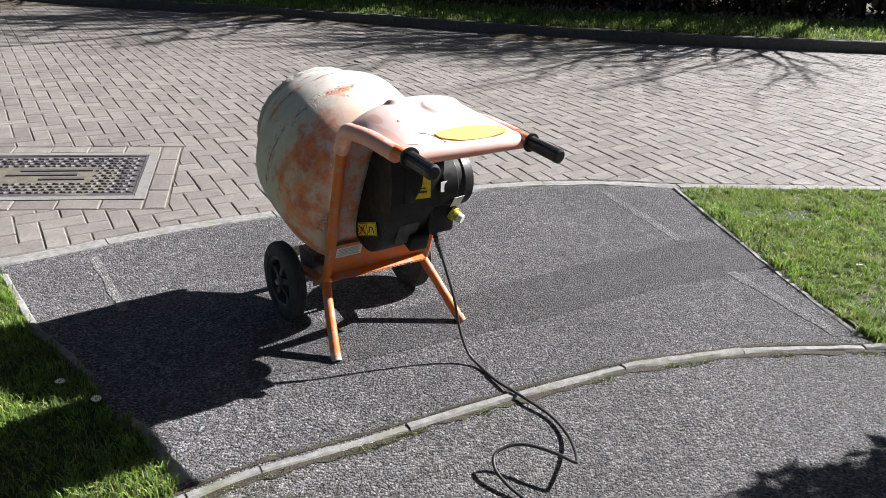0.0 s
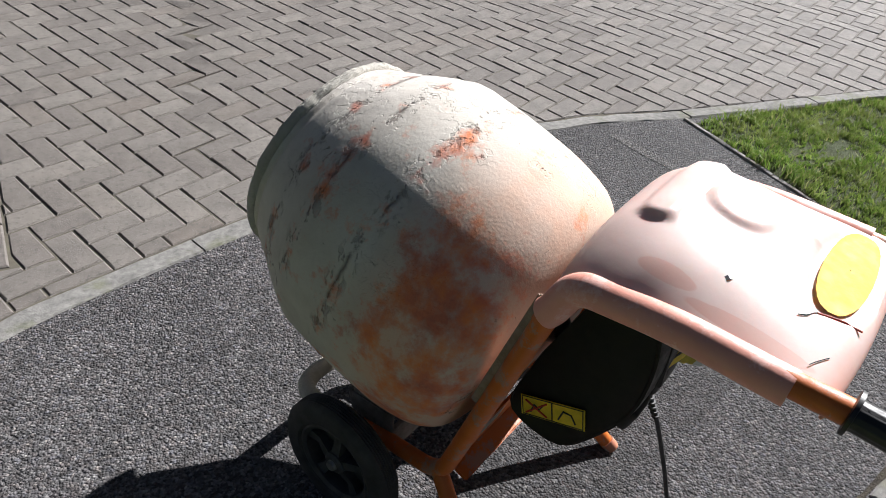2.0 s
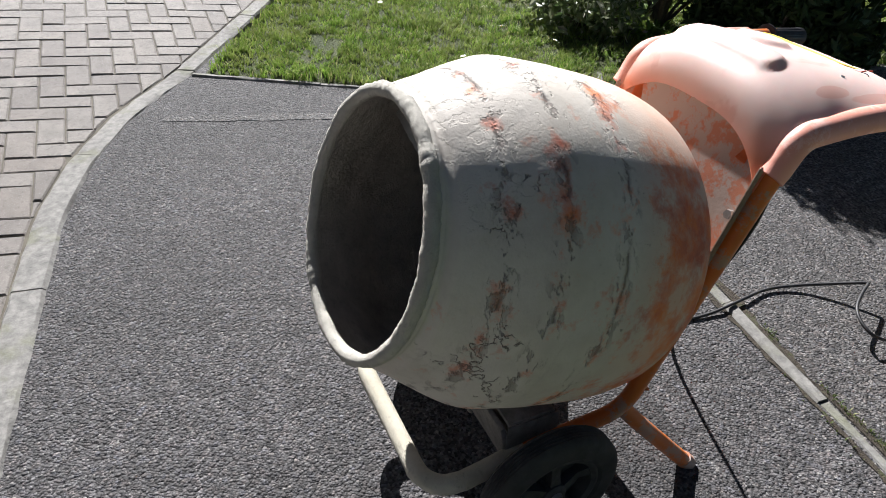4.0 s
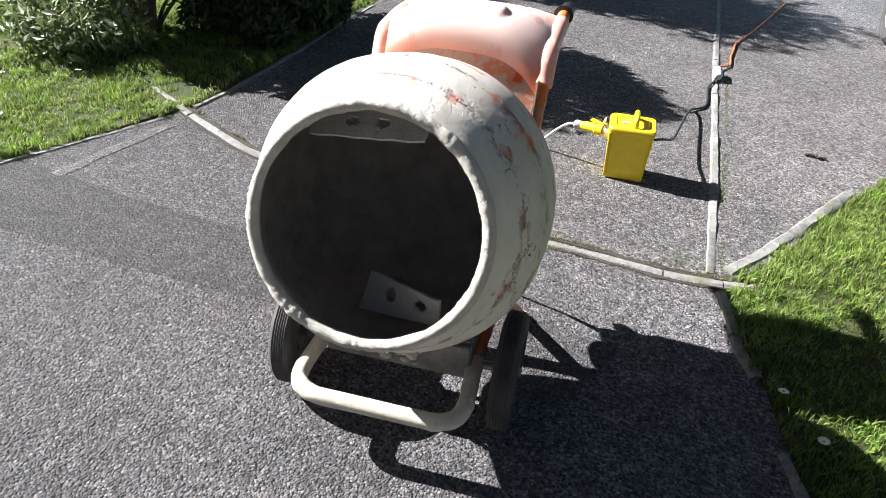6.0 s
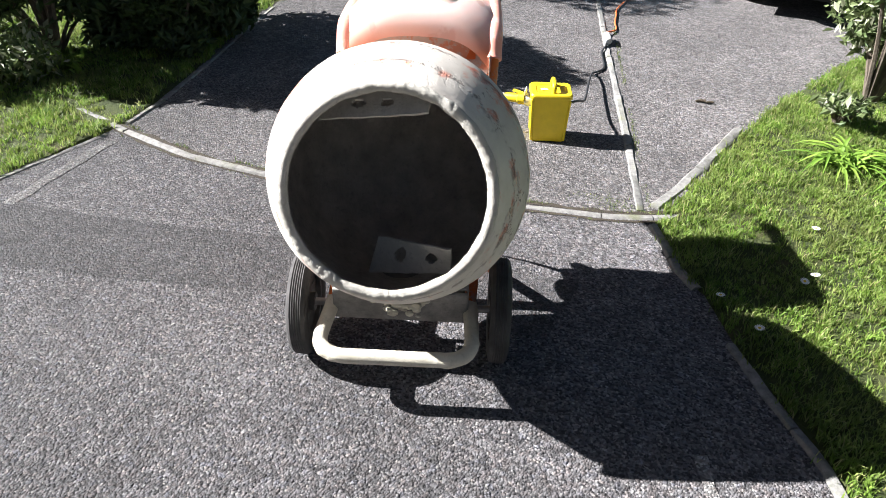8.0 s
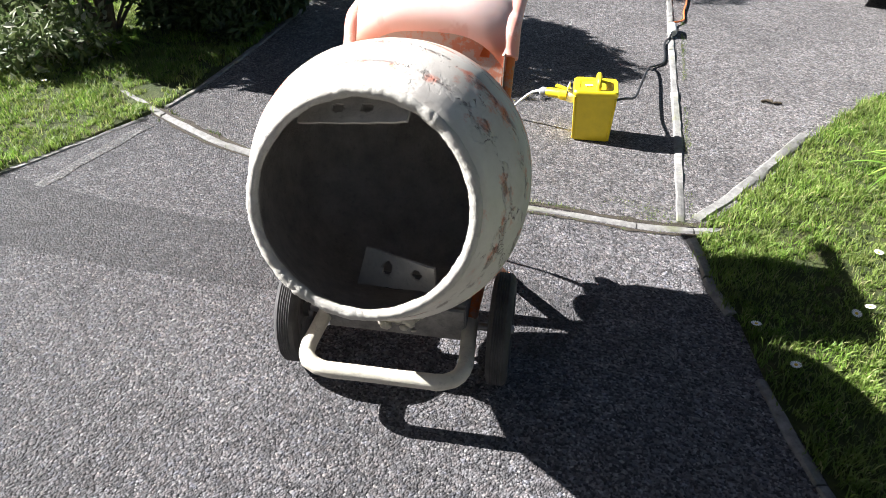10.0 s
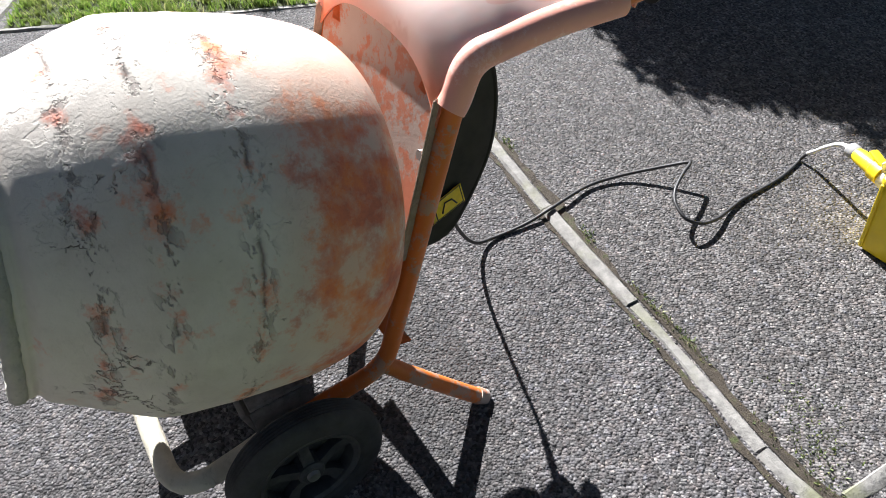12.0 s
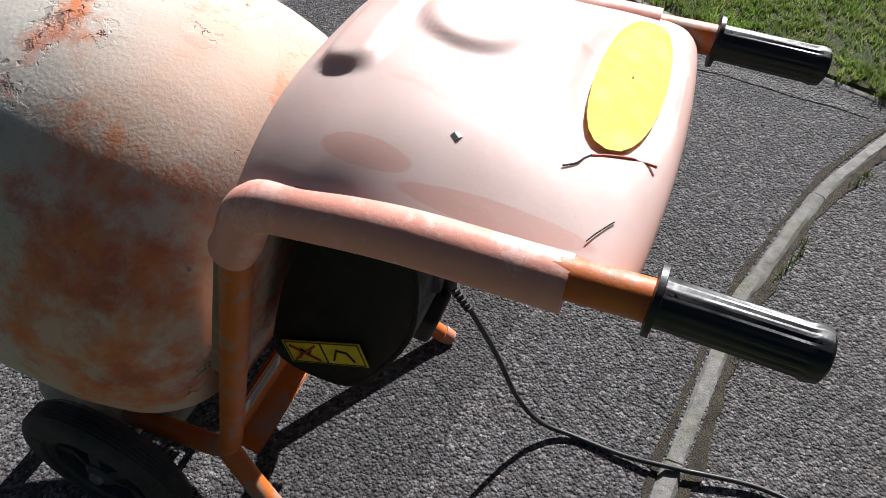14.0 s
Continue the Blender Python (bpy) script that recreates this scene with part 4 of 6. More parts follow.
lab2 = [(-0.088, -0.5525, 0.696), (0.003, -0.5722, 0.696), (0.003, -0.5722, 0.586), (-0.088, -0.5525, 0.586)]
second = side_label(lab2, YELLOW_STICKER, "warning_sticker", "yellow warning sticker on the motor housing", housing, (0, -0.0012, 0))
part("sticker_bar", box((0.05, 0.0012, 0.006), (-0.034, -0.5665, 0.608), (0, 0, -12)), INK, second)
part("sticker_bar", box((0.04, 0.0012, 0.004), (-0.034, -0.5675, 0.620), (0, 0, -12)), INK, second)
rating = part("rating_sticker", box((0.045, 0.0015, 0.040), (0.112, -0.5685, 0.555), (30, 0, 10)), WHITE_STICKER, housing, "white rating sticker with grey print")
code_label = part("code_sticker", box((0.030, 0.0015, 0.034), (0.055, -0.5745, 0.615), (0, 0, 4)), WHITE_STICKER, housing, "small white square sticker")
for ob in (motor, switch, inlet, pad, second, rating, code_label):
    ob.location.y += 0.034

# plastic hood
centre = spline([(-0.380, 0.790), (-0.390, 0.832), (-0.414, 0.862), (-0.46, 0.880), (-0.52, 0.878), (-0.59, 0.862), (-0.685, 0.838), (-0.728, 0.824), (-0.749, 0.808), (-0.755, 0.788), (-0.747, 0.772)], 72)
edge_line = spline([(-0.356, 0.705), (-0.380, 0.762), (-0.412, 0.806), (-0.465, 0.828), (-0.52, 0.826), (-0.59, 0.822), (-0.685, 0.814), (-0.728, 0.808), (-0.747, 0.797), (-0.753, 0.782), (-0.747, 0.768)], 72)
bm = bmesh.new()
grid = []
NX = 76
for j in range(72):
    row = []
    for i in range(NX + 1):
        x = -0.205 + 0.41 * i / NX
        f = abs(x) / 0.205
        k = 1 - f ** 3.2
        y = edge_line[j][0] * (1 - k) + centre[j][0] * k
        z = edge_line[j][1] * (1 - k) + centre[j][1] * k
        if j < 64 and z > 0.79:
            bowl = ((x - 0.040) / 0.150) ** 2 + ((y + 0.697) / 0.052) ** 2
            z -= 0.011 * max(0.0, min(1.0, (1.0 - bowl) * 1.9)) ** 1.3
            disc = math.hypot(x - 0.030, y + 0.548)
            z += 0.008 * max(0.0, min(1.0, (0.056 - disc) / 0.013))
            bx, by = max(abs(x - 0.034) - 0.105, 0.0), max(abs(y + 0.462) - 0.004, 0.0)
            z += 0.010 * max(0.0, min(1.0, (0.028 - math.hypot(bx, by)) / 0.013))
            z += 0.0015 * noise.noise(Vector((x * 12, y * 12, 0)))
        if y < -0.675:
            y -= 0.010 * (1 - f * f) * min(1, (-0.675 - y) / 0.05)
        row.append(bm.verts.new((x + XM, y, z)))
    grid.append(row)
for a, b in zip(grid, grid[1:]):
    for i in range(NX):
        bm.faces.new((a[i], a[i + 1], b[i + 1], b[i]))
bmesh.ops.recalc_face_normals(bm, faces=bm.faces)
bmesh.ops.solidify(bm, geom=bm.faces[:], thickness=0.004)
hood = part("hood", bm, HOOD, mixer, "sun-bleached pinkish orange plastic hood, its sunlit top painted paler", True, 50)
for s in (-1, 1):
    hx = XA if s < 0 else XB
    sleeve = fillet([(hx, -0.372, 0.72), (hx, -0.391, 0.742), (hx, -0.420, 0.801), (hx, -0.56, 0.807), (hx, -0.706, 0.795)], 0.050)
    bm = tube(sleeve[1:], 0.0245, 24)
    part("hood_sleeve", bm, SLEEVE, hood, "rounded plastic edge moulded over the tube", True, 50)
bm = bmesh.new()
for y0 in (-0.371,):
    rows = []
    for z0 in (0.735, 0.775, 0.815):
        rows.append([bm.verts.new((XM - 0.160 + 0.32 * i / 20, y0 + 0.40 * (0.745 - z0) - 0.012 * (1 - (i / 10 - 1) ** 2) - 0.002, z0)) for i in range(21)])
    for a, b in zip(rows, rows[1:]):
        for i in range(20):
            bm.faces.new((a[i], a[i + 1], b[i + 1], b[i]))
bmesh.ops.solidify(bm, geom=bm.faces[:], thickness=0.004)
bmesh.ops.recalc_face_normals(bm, faces=bm.faces)
part("hood_skirt", bm, SKIRT, hood, "bright orange skirt in the arch above the drum")


def hood_z(x, y):
    """The top of the hood at (x, y)."""
    x -= XM
    f = abs(x) / 0.205
    k = 1 - f ** 3.2
    ys, zc = [-p[0] for p in centre[8:63]], [p[1] for p in centre[8:63]]
    ye, ze = [-p[0] for p in edge_line[8:63]], [p[1] for p in edge_line[8:63]]
    z = float(np.interp(-y, ys, zc)) * k + float(np.interp(-y, ye, ze)) * (1 - k)
    bowl = ((x - 0.040) / 0.150) ** 2 + ((y + 0.697) / 0.052) ** 2
    return z - 0.011 * max(0.0, min(1.0, (1.0 - bowl) * 1.9)) ** 1.3


bm = bmesh.new()
rows = []
for j in range(12):
    row = []
    for i in range(25):
        a = 2 * math.pi * i / 24
        q = 0.02 + 0.98 * j / 11
        x, y = XM + 0.045 + 0.125 * q * math.cos(a), -0.697 + 0.034 * q * math.copysign(abs(math.sin(a)) ** 0.8, math.sin(a))
        row.append(bm.verts.new((x, y - 0.007, hood_z(x, y) + 0.0042)))
    rows.append(row)
for a, b in zip(rows, rows[1:]):
    for i in range(24):
        bm.faces.new((a[i], b[i], b[i + 1], a[i + 1]))
bmesh.ops.recalc_face_normals(bm, faces=bm.faces)
decal = part("hood_sticker", bm, PALE_STICKER, hood, "worn yellow sticker with faint marks")
for u, v in ((-0.055, -0.698), (-0.026, -0.686)):
    bm = bmesh.new()
    pts = [(u + 0.007 * math.cos(t), v + 0.008 * math.sin(t)) for t in np.linspace(0, 2 * math.pi * 0.85, 12)]
    tube([(x, y, hood_z(x, y) + 0.0036) for x, y in pts], 0.0004, 5, bm=bm)
    part("sticker_mark", bm, INK, decal)
SPLIT_RED = plain("torn_red_plastic", (0.40, 0.075, 0.04), 0.6)
hair = [(-0.135, -0.676), (-0.126, -0.686), (-0.116, -0.690), (-0.107, -0.694)]
part("hood_crack", tube([(p.x, p.y, hood_z(p.x, p.y) + 0.001) for p in smooth_path([(a, b, 0) for a, b in hair], 4)], 0.0008, 6), INK, hood, "dark hairline crack in the plastic")
tear = [(-0.107, -0.694), (-0.098, -0.706), (-0.093, -0.722), (-0.092, -0.738), (-0.094, -0.748)]
part("hood_split", tube([(p.x, p.y, hood_z(p.x, p.y) + 0.0008) for p in smooth_path([(a, b, 0) for a, b in tear], 5)], 0.0014, 8), SPLIT_RED, hood, "torn red edge of the split plastic")
corner = [(-0.197, -0.712), (-0.186, -0.718), (-0.170, -0.728)]
part("hood_crack", tube([(p.x, p.y, hood_z(p.x, p.y) + 0.001) for p in smooth_path([(a, b, 0) for a, b in corner], 4)], 0.0006, 6), INK, hood, "dark hairline crack in the plastic")
# dimple in the plastic, drawn as a small grey spot
part("hood_scuff", tube([(x, y, hood_z(x, y) - 0.0035) for x, y in ((-0.142, -0.584), (-0.146, -0.589))], 0.0055, 8), GREY_PLASTIC, hood)

# ---- transformer ----
T_AT = pose(-0.078, 1.009, 0.0, 0, 0, 33.0)
transformer = empty("site_transformer", T_AT, label="bright yellow portable transformer standing on the drive", category="transformer")


def tapered_box(levels, r, segs=5):
    """Stacked rounded rectangles: rows of (half x, half y, z)."""
    bm = bmesh.new()
    rings = []
    for hx, hy, z in levels:
        ring = []
        for cx, cy, a0 in ((1, 1, 0), (-1, 1, 90), (-1, -1, 180), (1, -1, 270)):
            for k in range(segs + 1):
                a = radians(a0 + 90 * k / segs)
                ring.append(bm.verts.new((cx * (hx - r) + r * math.cos(a), cy * (hy - r) + r * math.sin(a), z)))
        rings.append(ring)
    n = len(rings[0])
    for a, b in zip(rings, rings[1:]):
        for k in range(n):
            bm.faces.new((a[k], a[(k + 1) % n], b[(k + 1) % n], b[k]))
    bm.faces.new(rings[0][::-1])
    bm.faces.new(rings[-1])
    return bm


body = part("body", tapered_box([(0.076, 0.064, 0.004), (0.078, 0.066, 0.010), (0.087, 0.075, 0.212)], 0.014), YELLOW, transformer, "yellow moulded plastic body")
part("lid", tapered_box([(0.093, 0.081, 0.211), (0.095, 0.083, 0.215), (0.095, 0.083, 0.228), (0.090, 0.078, 0.235), (0.068, 0.056, 0.235), (0.064, 0.052, 0.231)], 0.022), YELLOW, transformer, "yellow lid with a moulded well")
for sx in (-1, 1):
    for sy in (-1, 1):
        part("corner_rib", box((0.010, 0.010, 0.200), (sx * 0.080, sy * 0.068, 0.108), (sy * -2.4, sx * 2.8, 0), 0.003), YELLOW, transformer)
part("handle", tube(fillet([(-0.010, -0.052, 0.226), (-0.010, -0.046, 0.268), (-0.010, 0.046, 0.268), (-0.010, 0.052, 0.226)], 0.024), 0.0115, 14), YELLOW, transformer, "arched yellow carrying handle")
part("lid_sticker", box((0.030, 0.020, 0.001), (0.030, 0.005, 0.2335), (0, 0, 15)), WHITE_STICKER, transformer, "small white label")
part("outlet", tube([(0.070, 0.010, 0.178), (0.108, 0.016, 0.186), (0.122, 0.018, 0.188)], [0.030, 0.030, 0.024], 20), SOCKET_WHITE, transformer, "white outlet with an open flap")
part("outlet_flap", box((0.034, 0.004, 0.046), (0.114, 0.018, 0.218), (0, 20, 75), 0.0015), SOCKET_WHITE, transformer, "white hinged flap")
part("cable_entry", tube([(-0.080, -0.03, 0.16), (-0.096, -0.033, 0.157)], [0.014, 0.010], 12), BLACK, transformer, "black cable gland")

plug = empty("power_plug", label="yellow power plug with a grey collar pushed into the transformer outlet", category="plug")
P0, P1 = Vector((0.008, 1.087, 0.190)), Vector((0.136, 1.119, 0.180))
pd = (P1 - P0).normalized()
part("plug_body", tube([P0, P0 + pd * 0.03, P0 + pd * 0.035, P0 + pd * 0.085, P0 + pd * 0.100], [0.027, 0.027, 0.022, 0.0195, 0.0165], 18), YELLOW, plug, "yellow plug body")
part("plug_tab", box((0.05, 0.022, 0.008), tuple(P0 + pd * 0.035 + Vector((0, 0, 0.030))), (0, -8, 10), 0.003), YELLOW, plug)
part("plug_collar", tube([P0 + pd * 0.098, P0 + pd * 0.104, P0 + pd * 0.122, P0 + pd * 0.130], [0.016, 0.019, 0.019, 0.012], 18), GREY_PLASTIC, plug, "grey screw collar")
part("cord", tube(smooth_path([P0 + pd * 0.128, (0.169, 1.121, 0.165), (0.219, 1.122, 0.12), (0.265, 1.122, 0.070), (0.298, 1.124, 0.036)]), 0.0058, 10), PALE_CORD, plug, "pale grey flexible cord")

# ---- cables ----
lead_pts = [(0.298, 1.124, 0.034), (0.305, 1.135, 0.010), (0.290, 1.150, 0.006), (0.232, 1.212, 0.006), (0.182, 1.285, 0.006), (0.142, 1.345, 0.008), (0.094, 1.398, 0.012), (0.055, 1.438, 0.022), (0.026, 1.485, 0.035), (0.030, 1.528, 0.050),
            (0.075, 1.548, 0.063), (0.125, 1.540, 0.070), (0.190, 1.505, 0.072), (0.236, 1.476, 0.067), (0.246, 1.484, 0.064), (0.258, 1.567, 0.038), (0.256, 1.66, 0.018), (0.222, 1.758, 0.013), (0.135, 1.862, 0.019),
            (0.078, 1.945, 0.010), (0.030, 2.035, 0.008), (-0.012, 2.085, 0.034), (-0.042, 2.120, 0.105), (-0.066, 2.146, 0.215)] + [tuple(MIX @ Vector(p)) for p in ((0.080, -0.510, 0.345), (0.068, -0.468, 0.440))]
lead = empty("mixer_lead", label="thin black power lead lying in loops across the asphalt", category="cable")
part("lead", tube(smooth_path(lead_pts, 8), 0.0048, 10), CABLE, lead)
sleeve_pts = [tuple(MIX @ Vector((0.079, -0.508, 0.350))), tuple(MIX @ Vector((0.067, -0.465, 0.445)))]
bm = bmesh.new()
for k in range(9):
    p = Vector(sleeve_pts[0]).lerp(Vector(sleeve_pts[1]), (k + 0.5) / 9)
    bmesh.ops.create_cone(bm, segments=12, radius1=0.0075 + 0.0004 * k, radius2=0.0075 + 0.0004 * k, depth=0.0065, cap_ends=True, matrix=Matrix.Translation(p))
part("strain_relief", bm, CABLE, lead, "ribbed black strain relief")

ext = empty("extension_lead", label="black and orange extension lead trailing along the drive", category="cable")
ext_pts = [(-0.136, 0.931, 0.157), (-0.150, 0.87, 0.150), (-0.120, 0.72, 0.10), (-0.03, 0.50, 0.075), (0.04, 0.33, 0.06), (0.095, 0.18, 0.035), (0.115, 0.12, 0.012), (0.105, 0.02, 0.008), (0.16, -0.10, 0.008), (0.24, -0.24, 0.010), (0.27, -0.36, 0.014), (0.30, -0.43, 0.03)]
part("black_lead", tube(smooth_path(ext_pts, 7), 0.0058, 8), CABLE, ext)
part("coupler", tube([(0.27, -0.40, 0.028), (0.285, -0.42, 0.030), (0.335, -0.50, 0.030), (0.35, -0.52, 0.026)], [0.018, 0.026, 0.026, 0.016], 14), PALE_CORD, ext, "grimy pale cable coupler")
part("orange_lead", tube(smooth_path([(0.35, -0.52, 0.026), (0.375, -0.60, 0.020), (0.37, -0.72, 0.008), (0.45, -0.88, 0.008), (0.52, -1.05, 0.008), (0.58, -1.20, 0.008), (0.66, -1.6, 0.008), (0.9, -2.6, 0.008)], 7), 0.0055, 8), ORANGE_CABLE, ext, "faded orange lead")


# ---- access cover in the road ----
cover = empty("access_cover", label="rectangular cast iron access cover with raised tread in a concrete surround", category="manhole cover")
at_mh = lambda u, v: MH0 + MU0 * u + MV0 * v
MH0, MU0, MV0 = Vector((-1.672, 3.600)), Vector((-0.979, -0.204)), Vector((-0.204, 0.979))
CW, CL = 1.25, 0.70


def mh_prism(u0, u1, v0, v1, low, high, bm=None):
    bm = bm or bmesh.new()
    pts = [at_mh(u, v) for u, v in ((u0, v0), (u1, v0), (u1, v1), (u0, v1))]
    top = [bm.verts.new((p.x, p.y, road_z(p.x, p.y) + high)) for p in pts]
    bot = [bm.verts.new((p.x, p.y, road_z(p.x, p.y) + low)) for p in pts]
    fs = [bm.faces.new(top), bm.faces.new(bot[::-1])] + [bm.faces.new((bot[i], bot[(i + 1) % 4], top[(i + 1) % 4], top[i])) for i in range(4)]
    bmesh.ops.recalc_face_normals(bm, faces=fs)
    return bm


bm = bmesh.new()
for r in ((0, 0.055, 0, CL), (CW - 0.055, CW, 0, CL), (0.058, CW - 0.058, 0, 0.042), (0.058, CW - 0.058, CL - 0.042, CL)):
    mh_prism(*r, -0.06, 0.003, bm)
part("surround", bm, FRAME_CONCRETE, cover, "smooth worn concrete surround", False)
bm = bmesh.new()
for r in ((0.058, 0.070, 0.045, CL - 0.045), (CW - 0.070, CW - 0.058, 0.045, CL - 0.045), (0.072, CW - 0.072, 0.045, 0.057), (0.072, CW - 0.072, CL - 0.057, CL - 0.045)):
    mh_prism(*r, -0.05, 0.001, bm)
part("iron_frame", bm, IRON, cover, "thin cast iron frame", False)
lid = part("cover_lid", mh_prism(0.074, CW - 0.074, 0.061, CL - 0.061, -0.05, -0.0025), IRON, cover, "cast iron lid", False)
bm = bmesh.new()
nu, nv = 26, 14
for i in range(nu):
    for j in range(nv):
        u = 0.095 + (CW - 0.19) * (i + 0.5 * (j % 2)) / nu
        v = 0.08 + (CL - 0.16) * (j + 0.5) / nv
        if 0.25 < v < 0.46 and 0.30 < u < 0.85:
            continue
        c = at_mh(u, v)
        m = Matrix.Translation((c.x, c.y, road_z(c.x, c.y) - 0.0005)) @ pose(0, 0, 0, 0, 0, math.degrees(math.atan2(MU0.y, MU0.x)) + (24 if (i + j) % 2 else -24))
        bmesh.ops.create_cone(bm, segments=4, radius1=0.021, radius2=0.011, depth=0.007, cap_ends=True, matrix=m @ Matrix.Diagonal((1.0, 0.42, 1, 1)))
tagged(part("tread", bm, IRON, lid, "raised lozenge tread", False), kind="stuff")
for row, (u0, u1) in enumerate(((0.35, 0.58), (0.40, 0.76), (0.33, 0.70))):
    part("raised_bar", mh_prism(u0, u1, 0.275 + 0.065 * row, 0.30 + 0.065 * row, -0.006, 0.0015), IRON, lid, "", False)


# ---- lawns ----
def sheet_from(name, outline, z, material, label, cuts=4, far=False):
    bm = bmesh.new()
    f = bm.faces.new([bm.verts.new((x, y, 0)) for x, y in outline])
    bmesh.ops.recalc_face_normals(bm, faces=[f])
    if f.normal.z < 0:
        f.normal_flip()
    bmesh.ops.triangulate(bm, faces=bm.faces[:])
    for _ in range(cuts):
        long = [e for e in bm.edges if e.calc_length() > 0.16]
        if not long:
            break
        bmesh.ops.subdivide_edges(bm, edges=long, cuts=1)
        bmesh.ops.triangulate(bm, faces=[q for q in bm.faces if len(q.verts) > 3])
    for v in bm.verts:
        x, y = v.co.x, v.co.y
        v.co.z = (z(x, y) if callable(z) else z) + 0.006 * noise.noise(Vector((x * 2.2, y * 2.2, 1.0))) + 0.003 * noise.noise(Vector((x * 11, y * 11, 4.0)))
        if v.is_boundary:
            v.co.z = 0.001
    return tagged(link_mesh(name, bm, material, smooth=True), label, "lawn", kind="structure")


LAWN_A = [(-0.785, 1.33), (-0.808, 1.10), (-0.815, 0.85), (-0.815, 0.55), (-0.815, 0.36), (-0.84, -0.05), (-0.95, -0.70), (-1.02, -1.1), (-1.5, -3.0), (-9.0, -6.0), (-9.0, -1.2),
          (-4.05, 1.62), (-2.10, 2.72), (-1.97, 2.72), (-1.63, 2.28), (-1.45, 2.11), (-1.28, 1.96), (-1.11, 1.76), (-1.00, 1.70), (-0.92, 1.58), (-0.82, 1.46)]
LAWN_B = [(1.42, 4.09), (1.45, 3.5), (1.475, 3.0), (1.505, 2.6), (1.54, 2.25), (1.565, 2.16), (1.66, 1.93), (1.94, 1.41), (2.30, 0.79), (3.02, -0.6), (4.6, -3.4), (10.0, -4.0), (10.0, 4.2), (2.75, 4.14)]
lawn_1 = sheet_from("lawn_1", LAWN_A, 0.014, TURF, "sunlit rough lawn with daisies and bare patches", 6)
lawn_2 = sheet_from("lawn_2", LAWN_B, 0.014, TURF, "sunlit green lawn between drive and road", 6)
verge_x = [float(v) for v in np.arange(-12, 11.01, 0.3)]
verge = column_sheet("verge", verge_x, lambda x: far_y(x) + 0.065, lambda x: far_y(x) + 1.6, 10,
                     lambda x, y: road_z(x, far_y(x)) + 0.125 + 0.09 * (y - far_y(x)) + 0.015 * noise.noise(Vector((x * 2, y * 2, 0))), TURF,
                     label="strip of sunlit grass behind the kerb", category="verge", kind="structure")


def inside(poly, x, y):
    c = False
    for (ax, ay), (bx, by) in zip(poly, poly[1:] + poly[:1]):
        if (ay > y) != (by > y) and x < (bx - ax) * (y - ay) / (by - ay) + ax:
            c = not c
    return c


def blades(name, spots, zfun, tall, wide, material, label, owner_kind="stuff", seed=3):
    """Thin bent blades, three points wide at the foot."""
    r = np.random.RandomState(seed)
    n = len(spots)
    s = np.array(spots)
    ang, lean = r.uniform(0, 2 * np.pi, n), r.uniform(0, 2 * np.pi, n)
    h = tall * r.uniform(0.45, 1.25, n)
    h *= np.array([1.0 + 0.7 * noise.noise(Vector((x * 4.5, y * 4.5, 11.0))) for x, y in spots])
    w = wide * r.uniform(0.6, 1.3, n)
    bend = h * r.uniform(0.2, 1.2, n)
    z = np.array([zfun(x, y) for x, y in spots])
    dx, dy = np.cos(ang) * w / 2, np.sin(ang) * w / 2
    lx, ly = np.cos(lean) * bend, np.sin(lean) * bend
    v = np.zeros((n, 5, 3))
    v[:, 0] = np.stack([s[:, 0] - dx, s[:, 1] - dy, z - 0.008], 1)
    v[:, 1] = np.stack([s[:, 0] + dx, s[:, 1] + dy, z - 0.008], 1)
    v[:, 2] = np.stack([s[:, 0] + dx * 0.8 + lx * 0.35, s[:, 1] + dy * 0.8 + ly * 0.35, z + h * 0.6], 1)
    v[:, 3] = np.stack([s[:, 0] - dx * 0.8 + lx * 0.35, s[:, 1] - dy * 0.8 + ly * 0.35, z + h * 0.6], 1)
    v[:, 4] = np.stack([s[:, 0] + lx, s[:, 1] + ly, z + h * 0.95], 1)
    k = np.arange(n) * 5
    faces = [(a, a + 1, a + 2, a + 3) for a in k.tolist()] + [(a + 3, a + 2, a + 4) for a in k.tolist()]
    ob = data_mesh(name, v.reshape(-1, 3).tolist(), faces, material)
    return tagged(ob, label, "grass", kind=owner_kind)


def scatter(poly, bounds, count, seed, thin=0.30):
    """Spots in tufts, thinned where the lawn is bare and kept off the edging that crosses it."""
    r = random.Random(seed)
    out = []
    while len(out) < count:
        x, y = r.uniform(bounds[0], bounds[1]), r.uniform(bounds[2], bounds[3])
        if not inside(poly, x, y):
            continue
        if noise.noise(Vector((x * 2.6, y * 2.6, 7.0))) + 0.5 * noise.noise(Vector((x * 9, y * 9, 2.0))) < -thin + 0.25 * (r.random() - 0.5) and r.random() < 0.8:
            continue
        spread = r.uniform(0.004, 0.016)
        for _ in range(r.randint(4, 14)):
            a, b = x + r.gauss(0, spread), y + r.gauss(0, spread)
            if K1_X[0] < a < 2.3 and abs(b - k1_at(a)) < 0.024 and r.random() < 0.70:
                continue
            out.append((a, b))
    return out[:count]


